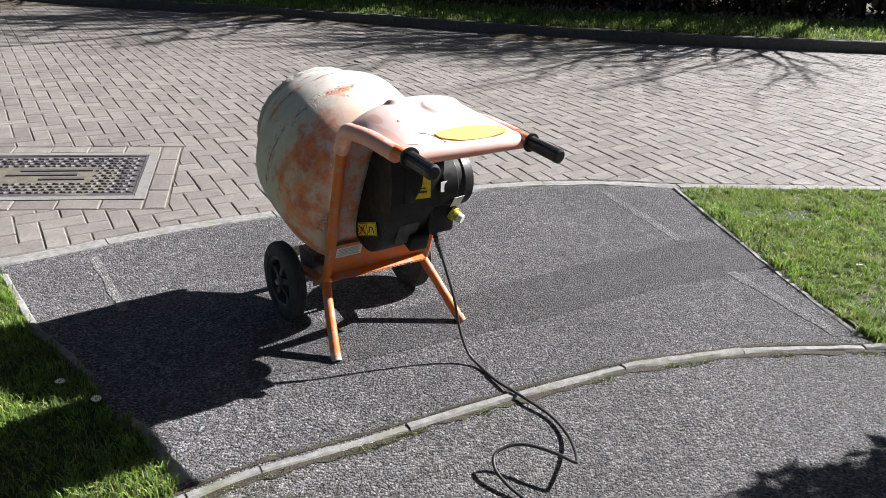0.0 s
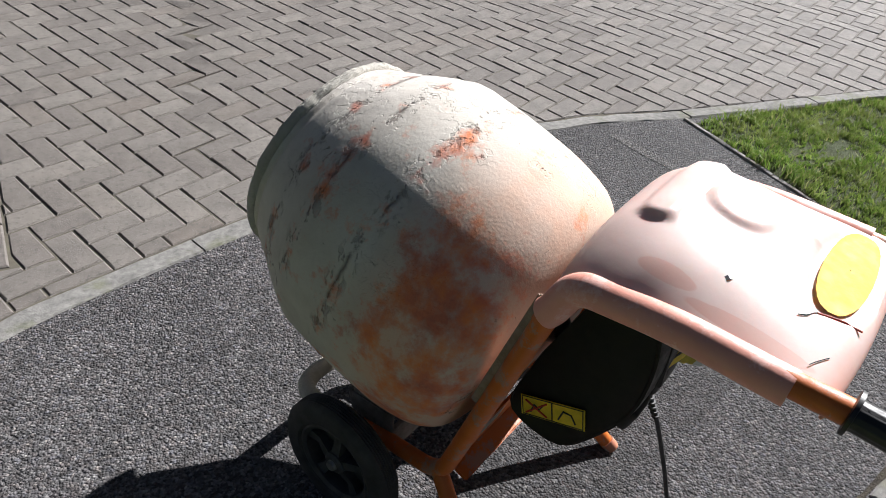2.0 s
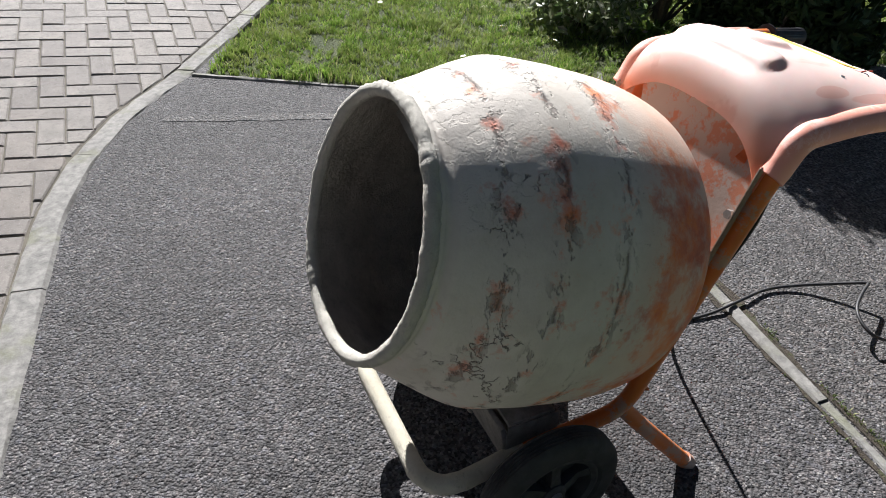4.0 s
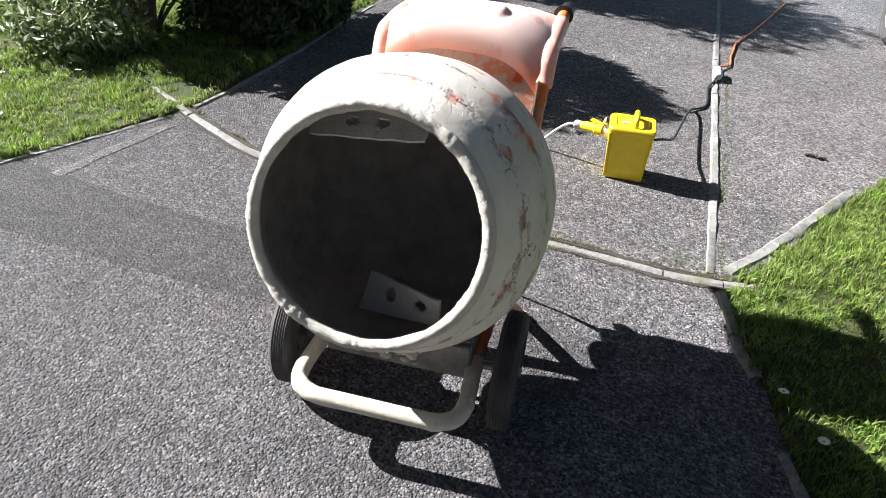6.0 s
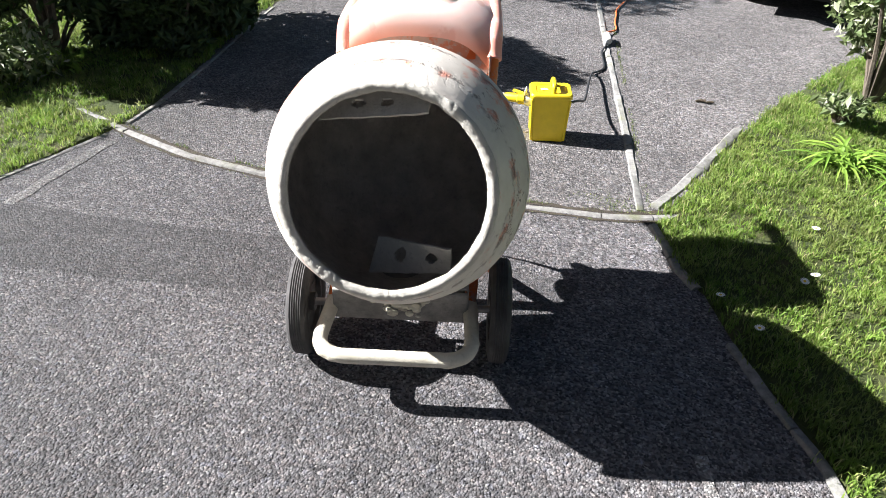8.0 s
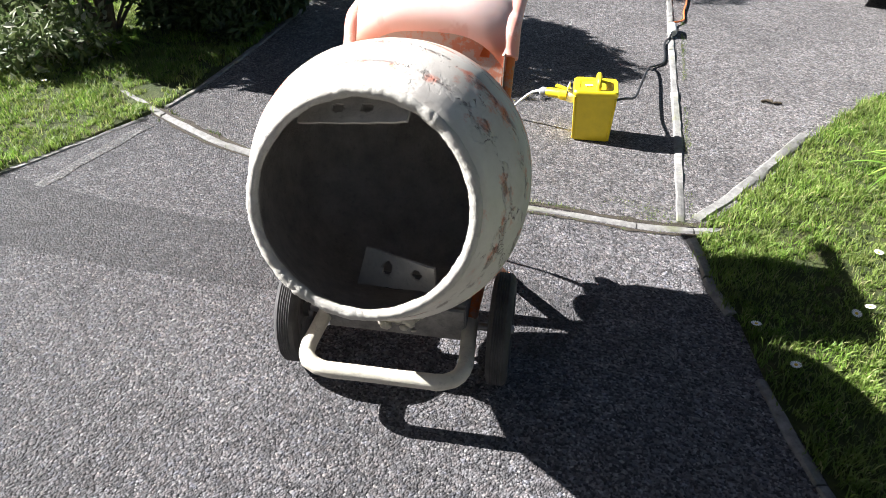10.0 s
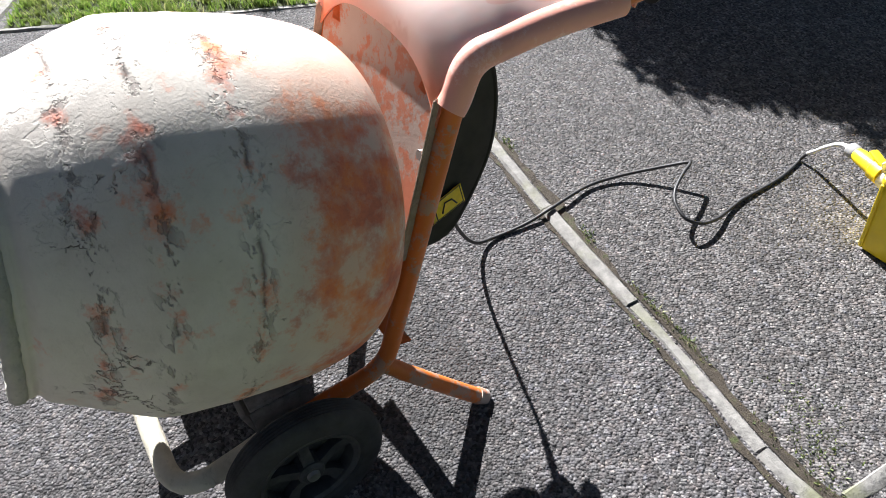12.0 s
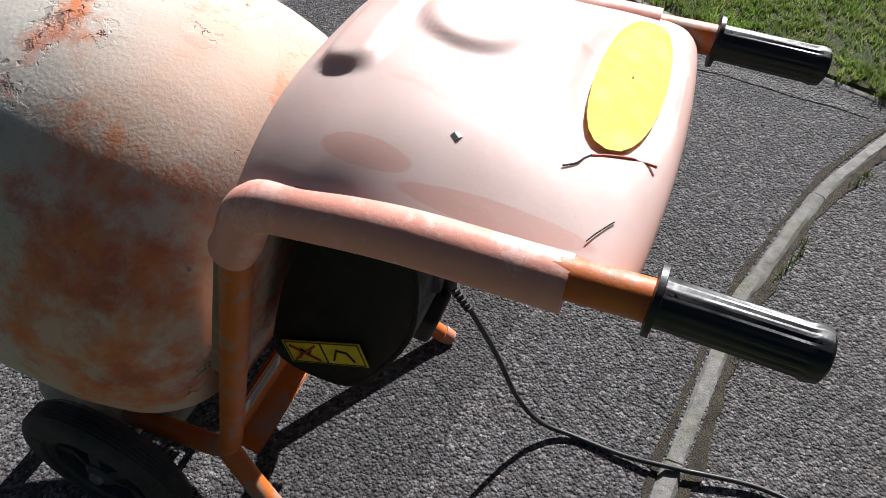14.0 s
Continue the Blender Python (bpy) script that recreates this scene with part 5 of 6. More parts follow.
lawn_z = lambda base: (lambda x, y: base + 0.006 * noise.noise(Vector((x * 2.2, y * 2.2, 1.0))))
blades("lawn_grass", scatter(LAWN_A, (-3.2, -0.74, -1.5, 2.75), 190000, 1, 0.42), lawn_z(0.012), 0.027, 0.0038, GRASS, "short bright green grass with yellowed tufts", seed=4)
blades("lawn_grass", scatter(LAWN_B, (1.38, 4.4, -1.0, 4.15), 180000, 2, 0.42), lawn_z(0.012), 0.029, 0.0046, GRASS, "short bright green grass with yellowed tufts", seed=5)
vr = random.Random(8)
spots = []
for _ in range(15000):
    x = vr.uniform(-5.5, 8.0)
    spots.append((x, far_y(x) + 0.07 + vr.random() * 1.35))
blades("verge_grass", spots, lambda x, y: road_z(x, far_y(x)) + 0.125 + 0.09 * (y - far_y(x)), 0.075, 0.013, GRASS, "bright rough grass above the kerb", seed=6)
# tufts and weeds in the joints of the edgings
spots = []
for (ax, ay), (bx, by) in zip(K1, K1[1:]):
    for _ in range(150):
        t = vr.random()
        x, y = ax + (bx - ax) * t, ay + (by - ay) * t
        if noise.noise(Vector((x * 5, y * 5, 0))) < 0.02:
            continue
        side = -1 if vr.random() < 0.85 else 1
        spots.append((x + vr.gauss(0, 0.008), y + side * (0.034 + abs(vr.gauss(0, 0.012)))))
for t in np.linspace(0, 1, 500):
    x, y = -0.70 + 1.35 * t, 1.375 - 2.5 * t
    if noise.noise(Vector((x * 4, y * 4, 3))) > 0.0:
        spots.append((x - 0.035 - abs(vr.gauss(0, 0.012)), y - 0.015))
for _ in range(300):
    x, y = vr.gauss(-0.585, 0.06), vr.gauss(1.40, 0.035)
    if y < k1_at(x) - 0.03:
        spots.append((x, y))
blades("joint_weeds", spots, flat, 0.012, 0.004, WEED, "small weeds and moss along the edgings", seed=7)


# ---- plants ----
def leaf_cloud(points, size, seed, aspect=0.45):
    """Small folded leaves at the points; returns vertices and faces."""
    r = np.random.RandomState(seed)
    n = len(points)
    p = np.array(points)
    d = r.normal(size=(n, 3))
    d[:, 2] += 0.25
    d /= np.linalg.norm(d, axis=1)[:, None]
    e = np.cross(d, r.normal(size=(n, 3)))
    e /= np.linalg.norm(e, axis=1)[:, None]
    nn = np.cross(d, e)
    s = size * r.uniform(0.6, 1.35, n)[:, None]
    v = np.zeros((n, 6, 3))
    v[:, 0] = p
    v[:, 1] = p + d * s * 0.45 + e * s * aspect * 0.5 + nn * s * 0.10
    v[:, 2] = p + d * s
    v[:, 3] = p + d * s * 0.45 - e * s * aspect * 0.5 + nn * s * 0.10
    v[:, 4] = p + d * s * 0.15
    v[:, 5] = p + d * s * 0.8
    k = (np.arange(n) * 6).tolist()
    return v.reshape(-1, 3).tolist(), [(a, a + 1, a + 2) for a in k] + [(a, a + 2, a + 3) for a in k]


def shrub(name, at, radius, height, count, leaf, material, label, category, seed, base=0.0, lobes=16):
    """Stems and a crown of leaf clumps with an uneven outline."""
    r = random.Random(seed)
    owner = empty(name, Matrix.Translation(at), label=label, category=category)
    bm = bmesh.new()
    tips = []
    for k in range(lobes):
        a, h = r.uniform(0, 2 * math.pi), height * (base + (1 - base) * r.random() ** 0.8)
        f = math.sqrt(max(0.08, 1 - ((h / height - 0.45) / 0.62) ** 2))
        q = radius * f * math.sqrt(r.random()) * 0.85
        tip = Vector((math.cos(a) * q, math.sin(a) * q, max(0.12, h * 0.92)))
        tips.append((tip, radius * r.uniform(0.28, 0.5)))
        tube(smooth_path([(tip.x * 0.08, tip.y * 0.08, 0.0), (tip.x * 0.4, tip.y * 0.4, tip.z * 0.5), tip], 4), [0.014 - 0.001 * i for i in range(9)], 5, bm=bm)
    tagged(part("branchwork", bm, BARK, owner), kind="stuff")
    pts = []
    for _ in range(count):
        tip, s = r.choice(tips)
        d = Vector((r.gauss(0, 1), r.gauss(0, 1), r.gauss(0, 1))).normalized() * s * r.random() ** 0.45
        d.z *= 0.8
        p = tip + d
        if p.z > 0.02:
            pts.append(tuple(p))
    vs, fs = leaf_cloud(pts, leaf, seed)
    tagged(data_mesh("foliage", vs, fs, material, owner), kind="stuff")
    return owner


shrub("evergreen_shrub", (2.48, 1.15, 0), 0.52, 1.65, 34000, 0.07, SHRUB_LEAF, "dense dark evergreen shrub on the lawn beside the drive", "shrub", 21, 0.0, 34)
shrub("evergreen_shrub", (2.72, 1.85, 0), 0.50, 1.75, 28000, 0.07, SHRUB_LEAF, "dense dark evergreen shrub on the lawn beside the drive", "shrub", 22, 0.12, 30)
# stand-in for an unseen tall object, added for its shadow on the far drive
shrub("evergreen_shrub", (4.3, -0.3, 0), 0.95, 3.0, 22000, 0.09, SHRUB_LEAF, "unseen tall shrub added beyond the lawn to cast a shadow on the drive", "shrub", 23, 0.0, 34)
shrub("evergreen_shrub", (2.20, 1.36, 0), 0.34, 0.62, 9000, 0.055, SHRUB_LEAF, "low dark evergreen shrub at the edge of the lawn", "shrub", 28, 0.0, 14)
shrub("variegated_shrub", (-1.22, -0.42, 0), 0.40, 1.10, 6500, 0.060, PALE_LEAF, "loose leafy shrub with pale cream leaf edges", "shrub", 24, 0.1, 18)
shrub("ground_cover", (2.55, 2.30, 0), 0.42, 0.24, 1700, 0.055, PALE_LEAF, "low leafy weeds at the foot of the shrub", "plant", 25, 0.0, 16)
shrub("ground_cover", (3.25, 2.20, 0), 0.50, 0.30, 1700, 0.055, PALE_LEAF, "low leafy weeds at the foot of the shrub", "plant", 26, 0.0, 16)
shrub("ground_cover", (-1.16, 0.02, 0), 0.13, 0.12, 300, 0.05, PALE_LEAF, "low leafy weeds under the variegated shrub", "plant", 27, 0.0, 10)


def strap_clump(at, count, length, seed, label):
    """Long arching leaves from one root."""
    r = random.Random(seed)
    verts, faces = [], []
    for _ in range(count):
        a, l = r.uniform(0, 2 * math.pi), length * r.uniform(0.6, 1.15)
        reach, w = l * r.uniform(0.35, 0.85), 0.016 * r.uniform(0.7, 1.3)
        d, n = Vector((math.cos(a), math.sin(a), 0)), Vector((-math.sin(a), math.cos(a), 0))
        root = Vector((r.gauss(0, 0.04), r.gauss(0, 0.04), 0))
        o = len(verts)
        for k in range(7):
            t = k / 6
            p = root + d * (reach * t ** 1.3) + Vector((0, 0, l * 0.75 * (t - 0.72 * t * t * (0.6 + reach / l))))
            wk = w * (1 - t ** 3) * 0.5 + 0.0004
            verts += [tuple(p - n * wk), tuple(p + Vector((0, 0, -0.003))), tuple(p + n * wk)]
        for k in range(6):
            q = o + 3 * k
            faces += [(q, q + 1, q + 4, q + 3), (q + 1, q + 2, q + 5, q + 4)]
    owner = empty("strap_leaf_plant", Matrix.Translation(at), label=label, category="plant")
    tagged(data_mesh("foliage", verts, faces, STRAP_LEAF, owner, True), kind="stuff")
    return owner


strap_clump((-1.27, 0.46, 0.0), 70, 0.36, 31, "bright green strap-leaved clump on the lawn")
strap_clump((-1.50, 0.38, 0.0), 50, 0.30, 32, "bright green strap-leaved clump on the lawn")
strap_clump((2.45, 1.95, 0.0), 46, 0.30, 33, "bright green strap-leaved clump at the shrub's foot")
strap_clump((3.0, 1.95, 0.0), 46, 0.32, 34, "bright green strap-leaved clump at the shrub's foot")
strap_clump((1.93, 1.98, 0.0), 22, 0.11, 35, "small green tuft on the lawn")

daisy = empty("daisy", Matrix.Translation((-1.31, 1.15, 0.040)), label="small white daisy in the short grass", category="flower", group="daisies on the lawn")
bm = bmesh.new()
for k in range(13):
    a = 2 * math.pi * k / 13
    d, n = Vector((math.cos(a), math.sin(a), 0.15)), Vector((-math.sin(a), math.cos(a), 0))
    vs = [bm.verts.new(d * 0.004 - n * 0.0015), bm.verts.new(d * 0.004 + n * 0.0015), bm.verts.new(d * 0.014 + n * 0.0025), bm.verts.new(d * 0.0155), bm.verts.new(d * 0.014 - n * 0.0025)]
    bm.faces.new(vs)
part("corolla", bm, PETAL, daisy)
bm = bmesh.new()
bmesh.ops.create_icosphere(bm, subdivisions=2, radius=0.005, matrix=Matrix.Translation((0, 0, 0.001)) @ Matrix.Diagonal((1, 1, 0.6, 1)))
part("flower_centre", bm, PISTIL, daisy, "yellow centre")
part("stalk", tube([(0, 0, -0.03), (0.001, 0, -0.012), (0, 0, -0.001)], 0.001, 5), STRAP_LEAF, daisy)
for k, (x, y) in enumerate([(-1.36, 1.53), (-1.38, 1.47), (-1.16, 1.78), (-1.31, 1.87), (2.35, 2.75), (2.9, 3.1), (1.85, 2.9), (2.2, 2.45), (3.2, 2.7), (2.6, 3.5), (3.6, 3.2)]):
    copy_thing(daisy, pose(x, y, 0.041, vr.uniform(-15, 15), vr.uniform(-15, 15), 40 * k))

bm = bmesh.new()
for k in range(5):
    bmesh.ops.create_icosphere(bm, subdivisions=2, radius=0.012, matrix=pose(0.017 * k - 0.03, 0.008 * math.sin(k * 2.0), 0.006, 20 * k, 0, 50 * k) @ Matrix.Diagonal((1.3, 0.7, 0.5, 1)))
clod = tagged(link_mesh("clod", bm, SOIL), "small dark clod of earth on the drive", "clod")
clod.matrix_world = pose(-0.535, 0.115, 0.002, 0, 0, 20)

# ---- hedge and trees over the road ----
hedge = empty("hedge", label="dark leafless-looking hedge above the verge", category="hedge")
hr = random.Random(41)
pts = []
bm = bmesh.new()
for k in range(260):
    x = -9 + 18 * k / 260 + hr.uniform(-0.06, 0.06)
    y = far_y(x) + 1.55 + hr.uniform(-0.1, 1.3)
    z0 = road_z(x, far_y(x)) + 0.25
    top = Vector((x + hr.uniform(-0.25, 0.25), y + hr.uniform(-0.2, 0.2), z0 + hr.uniform(0.8, 1.5)))
    tube([(x, y, z0 - 0.15), ((x + top.x) / 2 + hr.uniform(-0.05, 0.05), (y + top.y) / 2, (z0 + top.z) / 2), tuple(top)], [0.018, 0.013, 0.006], 5, bm=bm)
    for _ in range(260):
        t = hr.random() ** 0.7
        pts.append((x + (top.x - x) * t + hr.gauss(0, 0.16), y + (top.y - y) * t + hr.gauss(0, 0.18), z0 + (top.z - z0) * t + hr.gauss(0, 0.06)))
tagged(part("branchwork", bm, BARK, hedge), kind="stuff")
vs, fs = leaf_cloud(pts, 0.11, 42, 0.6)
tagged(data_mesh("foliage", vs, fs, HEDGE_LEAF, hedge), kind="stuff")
pts = []
for _ in range(2600):
    x = hr.uniform(-6, 9)
    y = far_y(x) + 1.25 + abs(hr.gauss(0, 0.25))
    pts.append((x, y, road_z(x, far_y(x)) + 0.125 + 0.09 * (y - far_y(x)) + 0.03))
vs, fs = leaf_cloud(pts, 0.06, 43)
tagged(data_mesh("leaf_litter", vs, fs, leaf_material("dead_leaf", (0.10, 0.07, 0.04), (0.30, 0.24, 0.17), (0.5, 0.46, 0.40), 0.1)), "dry brown leaves under the hedge", "leaf litter", kind="stuff")


def bare_tree(at, height, seed, spread=0.55):
    """Trunk, limbs and twigs without leaves."""
    r = random.Random(seed)
    owner = empty("bare_tree", Matrix.Translation(at), label="bare winter tree behind the hedge", category="tree")
    bm = bmesh.new()

    def grow(p, d, length, rad, level):
        pts, q = [p], p
        dd = d.copy()
        for k in range(5):
            dd = (dd + Vector((r.gauss(0, 0.10), r.gauss(0, 0.10), 0.05 if level else 0.02))).normalized()
            q = q + dd * length / 5
            pts.append(q)
        tube(pts, [rad * (1 - 0.11 * k) for k in range(6)], 7 if level < 2 else 4, bm=bm, cap=level == 0)
        if level >= 4:
            return
        for k in range((5, 5, 4, 3)[level]):
            t = 1.0 if k == 0 else r.uniform(0.35, 0.95)
            i = min(4, int(t * 5))
            base = pts[i].lerp(pts[i + 1], t * 5 - i) if t < 1 else pts[-1]
            side = Vector((r.gauss(0, 1), r.gauss(0, 1), r.gauss(0.15, 0.5))).normalized()
            nd = (dd * (1 - spread) + side * spread).normalized()
            grow(base, nd, length * r.uniform(0.55, 0.8), rad * 0.56 * r.uniform(0.8, 1.2), level + 1)

    grow(Vector((0, 0, 0)), Vector((0, 0, 1)), height * 0.36, 0.15, 0)
    part("trunk", bm, BARK, owner)
    return owner


bare_tree((6.5, 11.3, 0.55), 7.5, 51)
bare_tree((4.4, 13.2, 0.8), 8.5, 52)
bare_tree((8.6, 12.2, 0.6), 9.0, 53)
bare_tree((0.8, 14.5, 0.8), 7.5, 54)
bare_tree((2.6, 15.2, 0.9), 8.0, 55)
bare_tree((6.9, 14.0, 0.8), 8.5, 56)
bare_tree((-0.9, 14.0, 0.8), 7.0, 57)
bare_tree((2.0, 13.2, 0.8), 7.5, 58)
bare_tree((-3.0, 15.0, 0.9), 8.0, 59)

# ---- parked car ----
car = empty("car", pose(-0.74, -2.62, 0, 0, 0, 188.0), label="light blue hatchback parked on the drive", category="car")


def car_body():
    """Lofted body: stations from the nose (-y) to the tail."""
    st = [(-0.98, 0.56, 0.40, 0.58, 0.62), (-0.92, 0.68, 0.37, 0.62, 0.68), (-0.70, 0.76, 0.34, 0.66, 0.74), (-0.30, 0.80, 0.26, 0.72, 0.82), (0.15, 0.83, 0.18, 0.78, 0.88), (0.9, 0.83, 0.18, 0.82, 0.92), (2.2, 0.82, 0.18, 0.84, 0.95),
          (2.7, 0.76, 0.22, 0.82, 0.94), (2.82, 0.62, 0.28, 0.74, 0.88)]
    bm = bmesh.new()
    rings = []
    for y, hw, lo, mid, hi in st:
        sec = [(-hw * 0.86, lo), (-hw * 0.97, lo + 0.05), (-hw, (lo + mid) / 2), (-hw * 0.985, mid), (-hw * 0.90, hi - 0.02), (-hw * 0.6, hi + 0.02), (0, hi + 0.04),
               (hw * 0.6, hi + 0.02), (hw * 0.90, hi - 0.02), (hw * 0.985, mid), (hw, (lo + mid) / 2), (hw * 0.97, lo + 0.05), (hw * 0.86, lo)]
        rings.append([bm.verts.new((x, y, z)) for x, z in sec])
    for a, b in zip(rings, rings[1:]):
        for k in range(12):
            bm.faces.new((a[k], a[k + 1], b[k + 1], b[k]))
        bm.faces.new((a[12], a[0], b[0], b[12]))
    bm.faces.new(rings[0][::-1])
    bm.faces.new(rings[-1])
    bmesh.ops.recalc_face_normals(bm, faces=bm.faces)
    return bm


part("body", car_body(), CAR_BLUE, car, "light blue painted body", True, 45)
bm = bmesh.new()
rings = []
for y, hw, lo, hi in ((0.05, 0.68, 0.86, 0.90), (0.75, 0.66, 0.90, 1.36), (1.1, 0.63, 0.92, 1.44), (2.1, 0.62, 0.93, 1.42), (2.75, 0.60, 0.90, 0.98)):
    rings.append([bm.verts.new(p) for p in ((-hw - 0.08, y, lo), (-hw, y, (lo + hi) / 2), (-hw + 0.10, y, hi), (0, y, hi + 0.03), (hw - 0.10, y, hi), (hw, y, (lo + hi) / 2), (hw + 0.08, y, lo))])
for a, b in zip(rings, rings[1:]):
    for k in range(6):
        bm.faces.new((a[k], a[k + 1], b[k + 1], b[k]))
bm.faces.new(rings[0][::-1])
bm.faces.new(rings[-1])
bmesh.ops.recalc_face_normals(bm, faces=bm.faces)
part("cabin", bm, GLASS_DARK, car, "dark glazed cabin", True, 30)
part("bumper", tube(smooth_path([(-0.74, -0.62, 0.46), (-0.66, -0.91, 0.46), (-0.3, -1.00, 0.46), (0.3, -1.00, 0.46), (0.66, -0.91, 0.46), (0.74, -0.62, 0.46)], 5), 0.085, 12), CAR_BLUE, car, "blue moulded bumper")
part("air_intake", box((0.8, 0.04, 0.07), (0, -1.05, 0.42), (0, 0, 0), 0.01), BLACK, car, "black lower grille")
part("underbody", box((1.40, 3.4, 0.10), (0, 0.9, 0.20), (0, 0, 0), 0.02), BLACK, car, "black underside")
for s in (-1, 1):
    part("lamp", box((0.24, 0.10, 0.10), (s * 0.56, -0.90, 0.58), (0, 0, s * 22), 0.03, 3), LAMP_RED, car, "red lamp cluster")
    for y in (-0.30, 2.05):
        hub = Vector((s * 0.74, y, 0.29))
        steer = Matrix.Translation(hub) @ pose(0, 0, 0, 0, 0, 20 if y < 0 else 0)
        place = lambda a, r, g: steer @ Vector((s * a, math.cos(g) * r, math.sin(g) * r))
        bm = revolve([(-0.08, 0.19), (-0.085, 0.26), (-0.06, 0.288), (0.06, 0.288), (0.085, 0.26), (0.08, 0.19), (-0.08, 0.19)], 40, place)
        bmesh.ops.recalc_face_normals(bm, faces=bm.faces)
        tyre_ob = part("wheel", bm, TYRE, car, "black tyre")
        bm = revolve([(0.055, 0.0), (0.065, 0.05), (0.05, 0.12), (0.07, 0.18), (0.078, 0.193), (0.03, 0.193)], 40, place)
        bmesh.ops.recalc_face_normals(bm, faces=bm.faces)
        part("rim", bm, ALLOY, tyre_ob, "silver alloy rim")


# ---- road of paving blocks ----
road_x = [float(v) for v in np.arange(-14.0, 12.01, 0.25)]
road = column_sheet("road", road_x, edge_y, far_y, 40, lambda x, y: road_z(x, y) - 0.0055, SAND,
                    label="grey herringbone block paving with mossy joints", category="road", kind="structure")
MH, MU, MV = MH0, MU0, MV0
PITCH, TURN = 0.1020, radians(-58.73)
HU, HV = Vector((math.cos(TURN), math.sin(TURN))), Vector((-math.sin(TURN), math.cos(TURN)))


def clip(poly, p, n):
    """The part of a polygon on the side of p to which n points."""
    out = []
    for a, b in zip(poly, poly[1:] + poly[:1]):
        da, db = (a - p).dot(n), (b - p).dot(n)
        if da >= 0:
            out.append(a)
        if (da >= 0) != (db >= 0):
            out.append(a.lerp(b, da / (da - db)))
    return out


def area(poly):
    return 0.5 * abs(sum(a.x * b.y - b.x * a.y for a, b in zip(poly, poly[1:] + poly[:1])))


def inset(poly, d):
    c = sum(poly, Vector((0, 0))) / len(poly)
    out = []
    n = len(poly)
    for i in range(n):
        e0, e1 = (poly[i] - poly[i - 1]).normalized(), (poly[(i + 1) % n] - poly[i]).normalized()
        n0, n1 = Vector((-e0.y, e0.x)), Vector((-e1.y, e1.x))
        k = n0 + n1
        k = k / max(0.35, 1 + n0.dot(n1))
        q = poly[i] + k * d
        out.append(q if (q - c).length < (poly[i] - c).length else poly[i].lerp(c, 0.1))
    return out


def block_mesh(poly, zs, lift, tilt):
    """Vertices and faces of one block: sides, chamfer, top."""
    base = [(p.x, p.y, zs(p.x, p.y) - 0.05) for p in poly]
    shoulder = [(p.x, p.y, zs(p.x, p.y) + lift - 0.0045) for p in poly]
    c = sum(poly, Vector((0, 0))) / len(poly)
    crown = [(p.x, p.y, zs(p.x, p.y) + lift + tilt[0] * (p.x - c.x) + tilt[1] * (p.y - c.y)) for p in inset(poly, 0.0055)]
    n = len(poly)
    faces = [tuple(range(2 * n, 3 * n))]
    for i in range(n):
        j = (i + 1) % n
        faces += [(i, j, n + j, n + i), (n + i, n + j, 2 * n + j, 2 * n + i)]
    return base + shoulder + crown, faces


rnd = random.Random(11)
blocks = []


def add_block(poly):
    if len(poly) < 3 or area(poly) < 0.0006:
        return
    if sum(a.x * b.y - b.x * a.y for a, b in zip(poly, poly[1:] + poly[:1])) < 0:
        poly = poly[::-1]
    c = sum(poly, Vector((0, 0))) / len(poly)
    blocks.append((c, block_mesh(poly, road_z, rnd.uniform(-0.0015, 0.0015), (rnd.uniform(-0.016, 0.016), rnd.uniform(-0.016, 0.016)))))


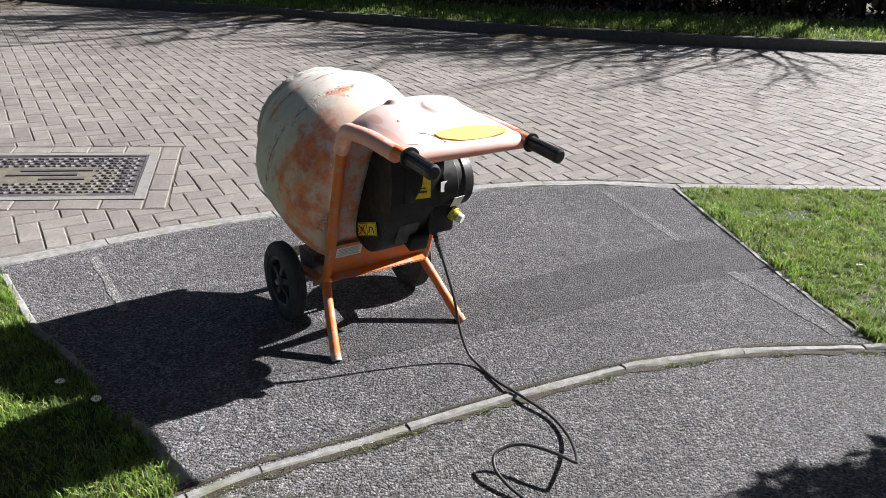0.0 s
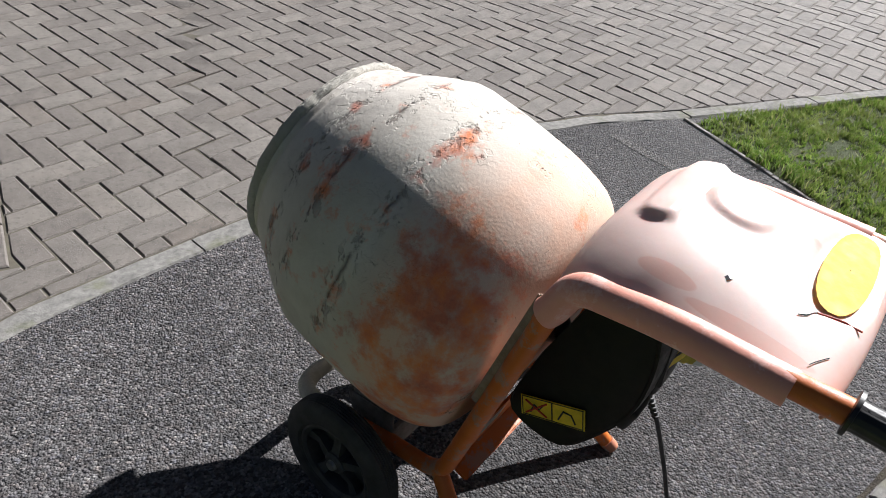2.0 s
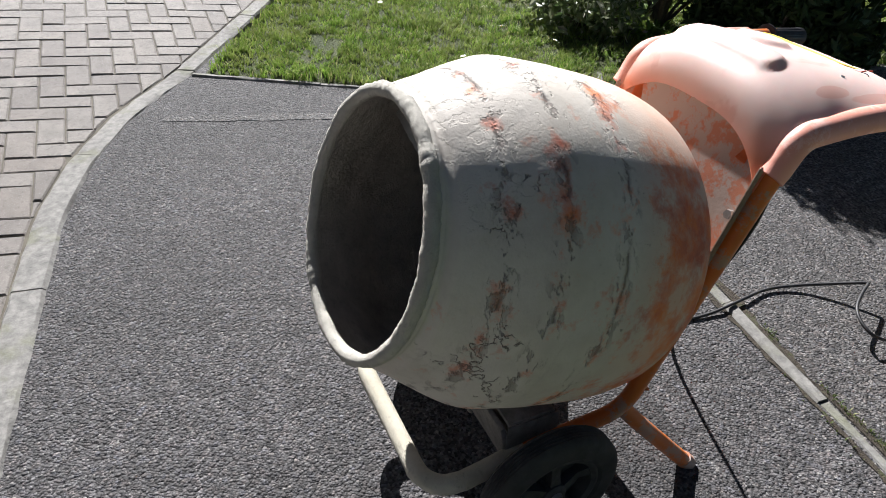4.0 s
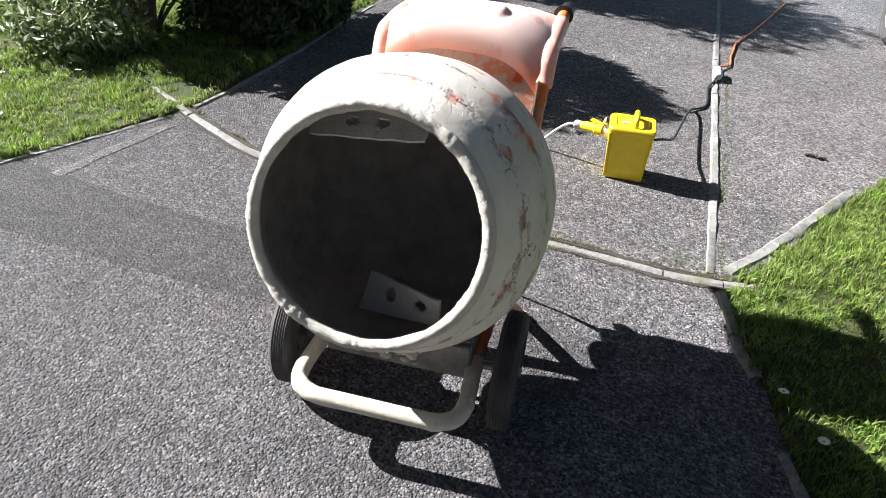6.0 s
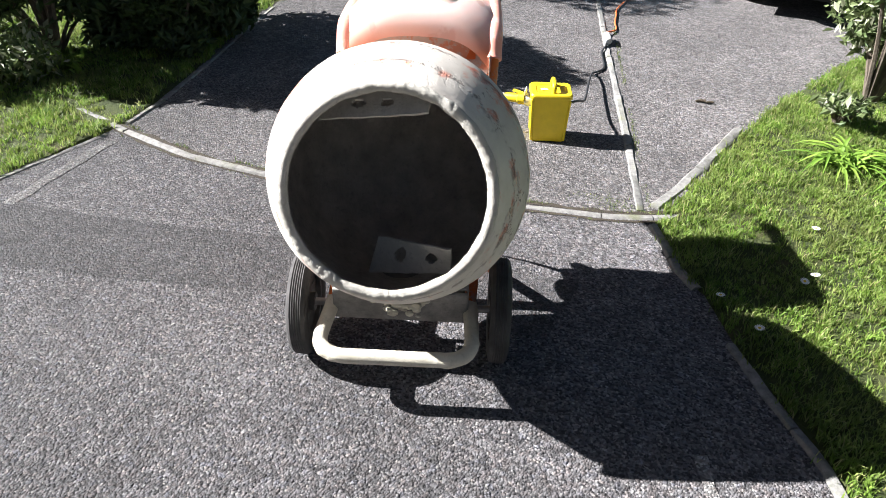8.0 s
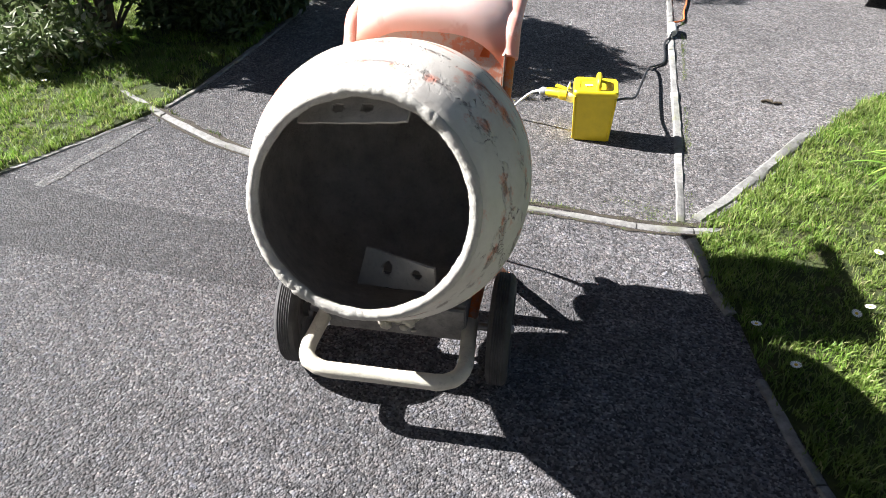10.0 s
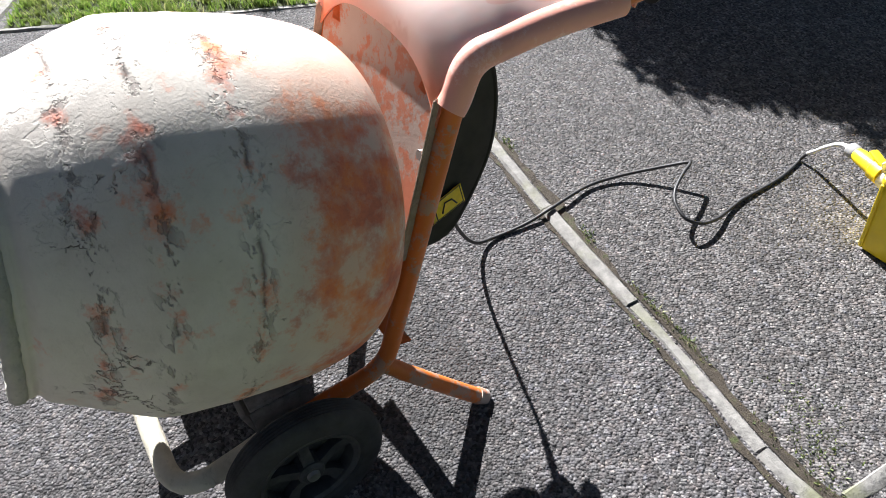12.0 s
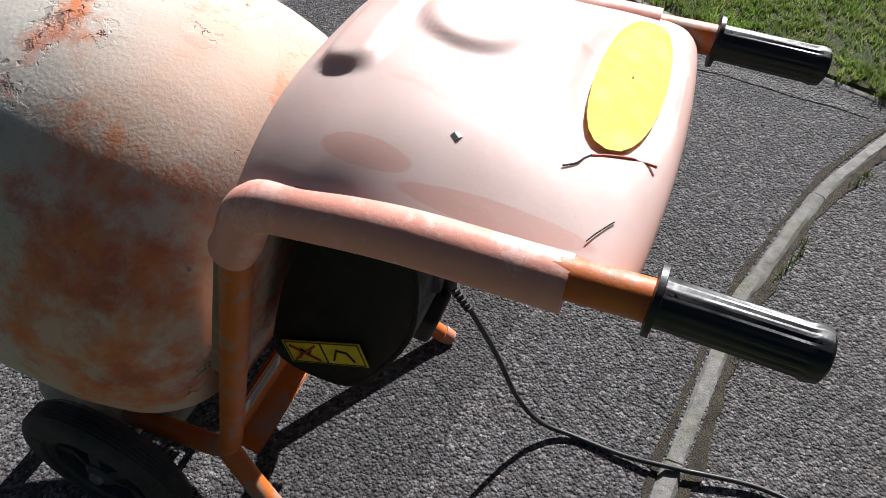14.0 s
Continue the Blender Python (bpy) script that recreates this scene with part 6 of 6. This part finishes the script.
W, L2 = CW, CL
FIRST = Vector((-1.585, 4.627)) + HU * PITCH
for i in range(-110, 120):
    for j in range(-120, 130):
        kind = (i - j) % 4
        if kind == 0:
            cell = (i, j, 2, 1)
        elif kind == 3:
            cell = (i, j, 1, 2)
        else:
            continue
        x0, y0, w, h = cell
        g = 0.0022 / PITCH
        poly = [HU * (a * PITCH) + HV * (b * PITCH) + FIRST for a, b in
                ((x0 + g, y0 + g), (x0 + w - g, y0 + g), (x0 + w - g, y0 + h - g), (x0 + g, y0 + h - g))]
        c = sum(poly, Vector((0, 0))) / 4
        if not (-6.2 < c.x < 7.0 and edge_y(c.x) - 0.1 < c.y < far_y(c.x) + 0.1):
            continue
        s = 0.1
        t = Vector((2 * s, edge_y(c.x + s) - edge_y(c.x - s))).normalized()
        n = Vector((-t.y, t.x))
        poly = clip(poly, Vector((c.x, edge_y(c.x))) + n * 0.054, n)
        if len(poly) > 2:
            poly = clip(poly, Vector((c.x, far_y(c.x))) - Vector((0, 0.068)), Vector((0.0, -1.0)))
        if len(poly) < 3:
            continue
        q = c - MH
        mu, mv = q.dot(MU), q.dot(MV)
        if -0.13 < mu < W + 0.13 and -0.13 < mv < L2 + 0.13:
            pushes = [(mu - W - 0.125, MU, W + 0.125), (-0.125 - mu, -MU, 0.125), (mv - L2 - 0.125, MV, L2 + 0.125), (-0.125 - mv, -MV, 0.125)]
            d, n, o = max(pushes, key=lambda k: k[0])
            poly = clip(poly, MH + n * o, n)
        elif -0.3 < mu < W + 0.3 and -0.3 < mv < L2 + 0.3:
            pushes = [(mu - W - 0.125, MU, W + 0.125), (-0.125 - mu, -MU, 0.125), (mv - L2 - 0.125, MV, L2 + 0.125), (-0.125 - mv, -MV, 0.125)]
            d, n, o = max(pushes, key=lambda k: k[0])
            poly = clip(poly, MH + n * o, n)
        add_block(poly)
# the course of blocks round the access cover
for side in range(4):
    length = L2 + 0.23 if side % 2 == 0 else W
    k = int(round(length / 0.212))
    for b in range(k):
        a0, a1 = b * length / k + 0.003, (b + 1) * length / k - 0.003
        if side == 0:
            poly = [MH + MV * (a - 0.115) - MU * o for a, o in ((a0, 0.115), (a1, 0.115), (a1, 0.006), (a0, 0.006))]
        elif side == 2:
            poly = [MH + MV * (a - 0.115) + MU * (W + o) for a, o in ((a0, 0.006), (a1, 0.006), (a1, 0.115), (a0, 0.115))]
        elif side == 1:
            poly = [MH + MU * a + MV * (L2 + o) for a, o in ((a0, 0.006), (a1, 0.006), (a1, 0.115), (a0, 0.115))]
        else:
            poly = [MH + MU * a - MV * o for a, o in ((a0, 0.115), (a1, 0.115), (a1, 0.006), (a0, 0.006))]
        add_block(poly)

blocks.sort(key=lambda b: (b[0] - Vector((-1.1, 3.9))).length)
for c, (vs, fs) in blocks[:290]:
    data_mesh("paving_block", [(x - c.x, y - c.y, z) for x, y, z in vs], fs, PAVER, road).location = (c.x, c.y, 0)
verts, faces = [], []
for c, (vs, fs) in blocks[290:]:
    o = len(verts)
    verts += vs
    faces += [tuple(i + o for i in f) for f in fs]
tagged(data_mesh("paving_blocks", verts, faces, PAVER, road), kind="stuff")
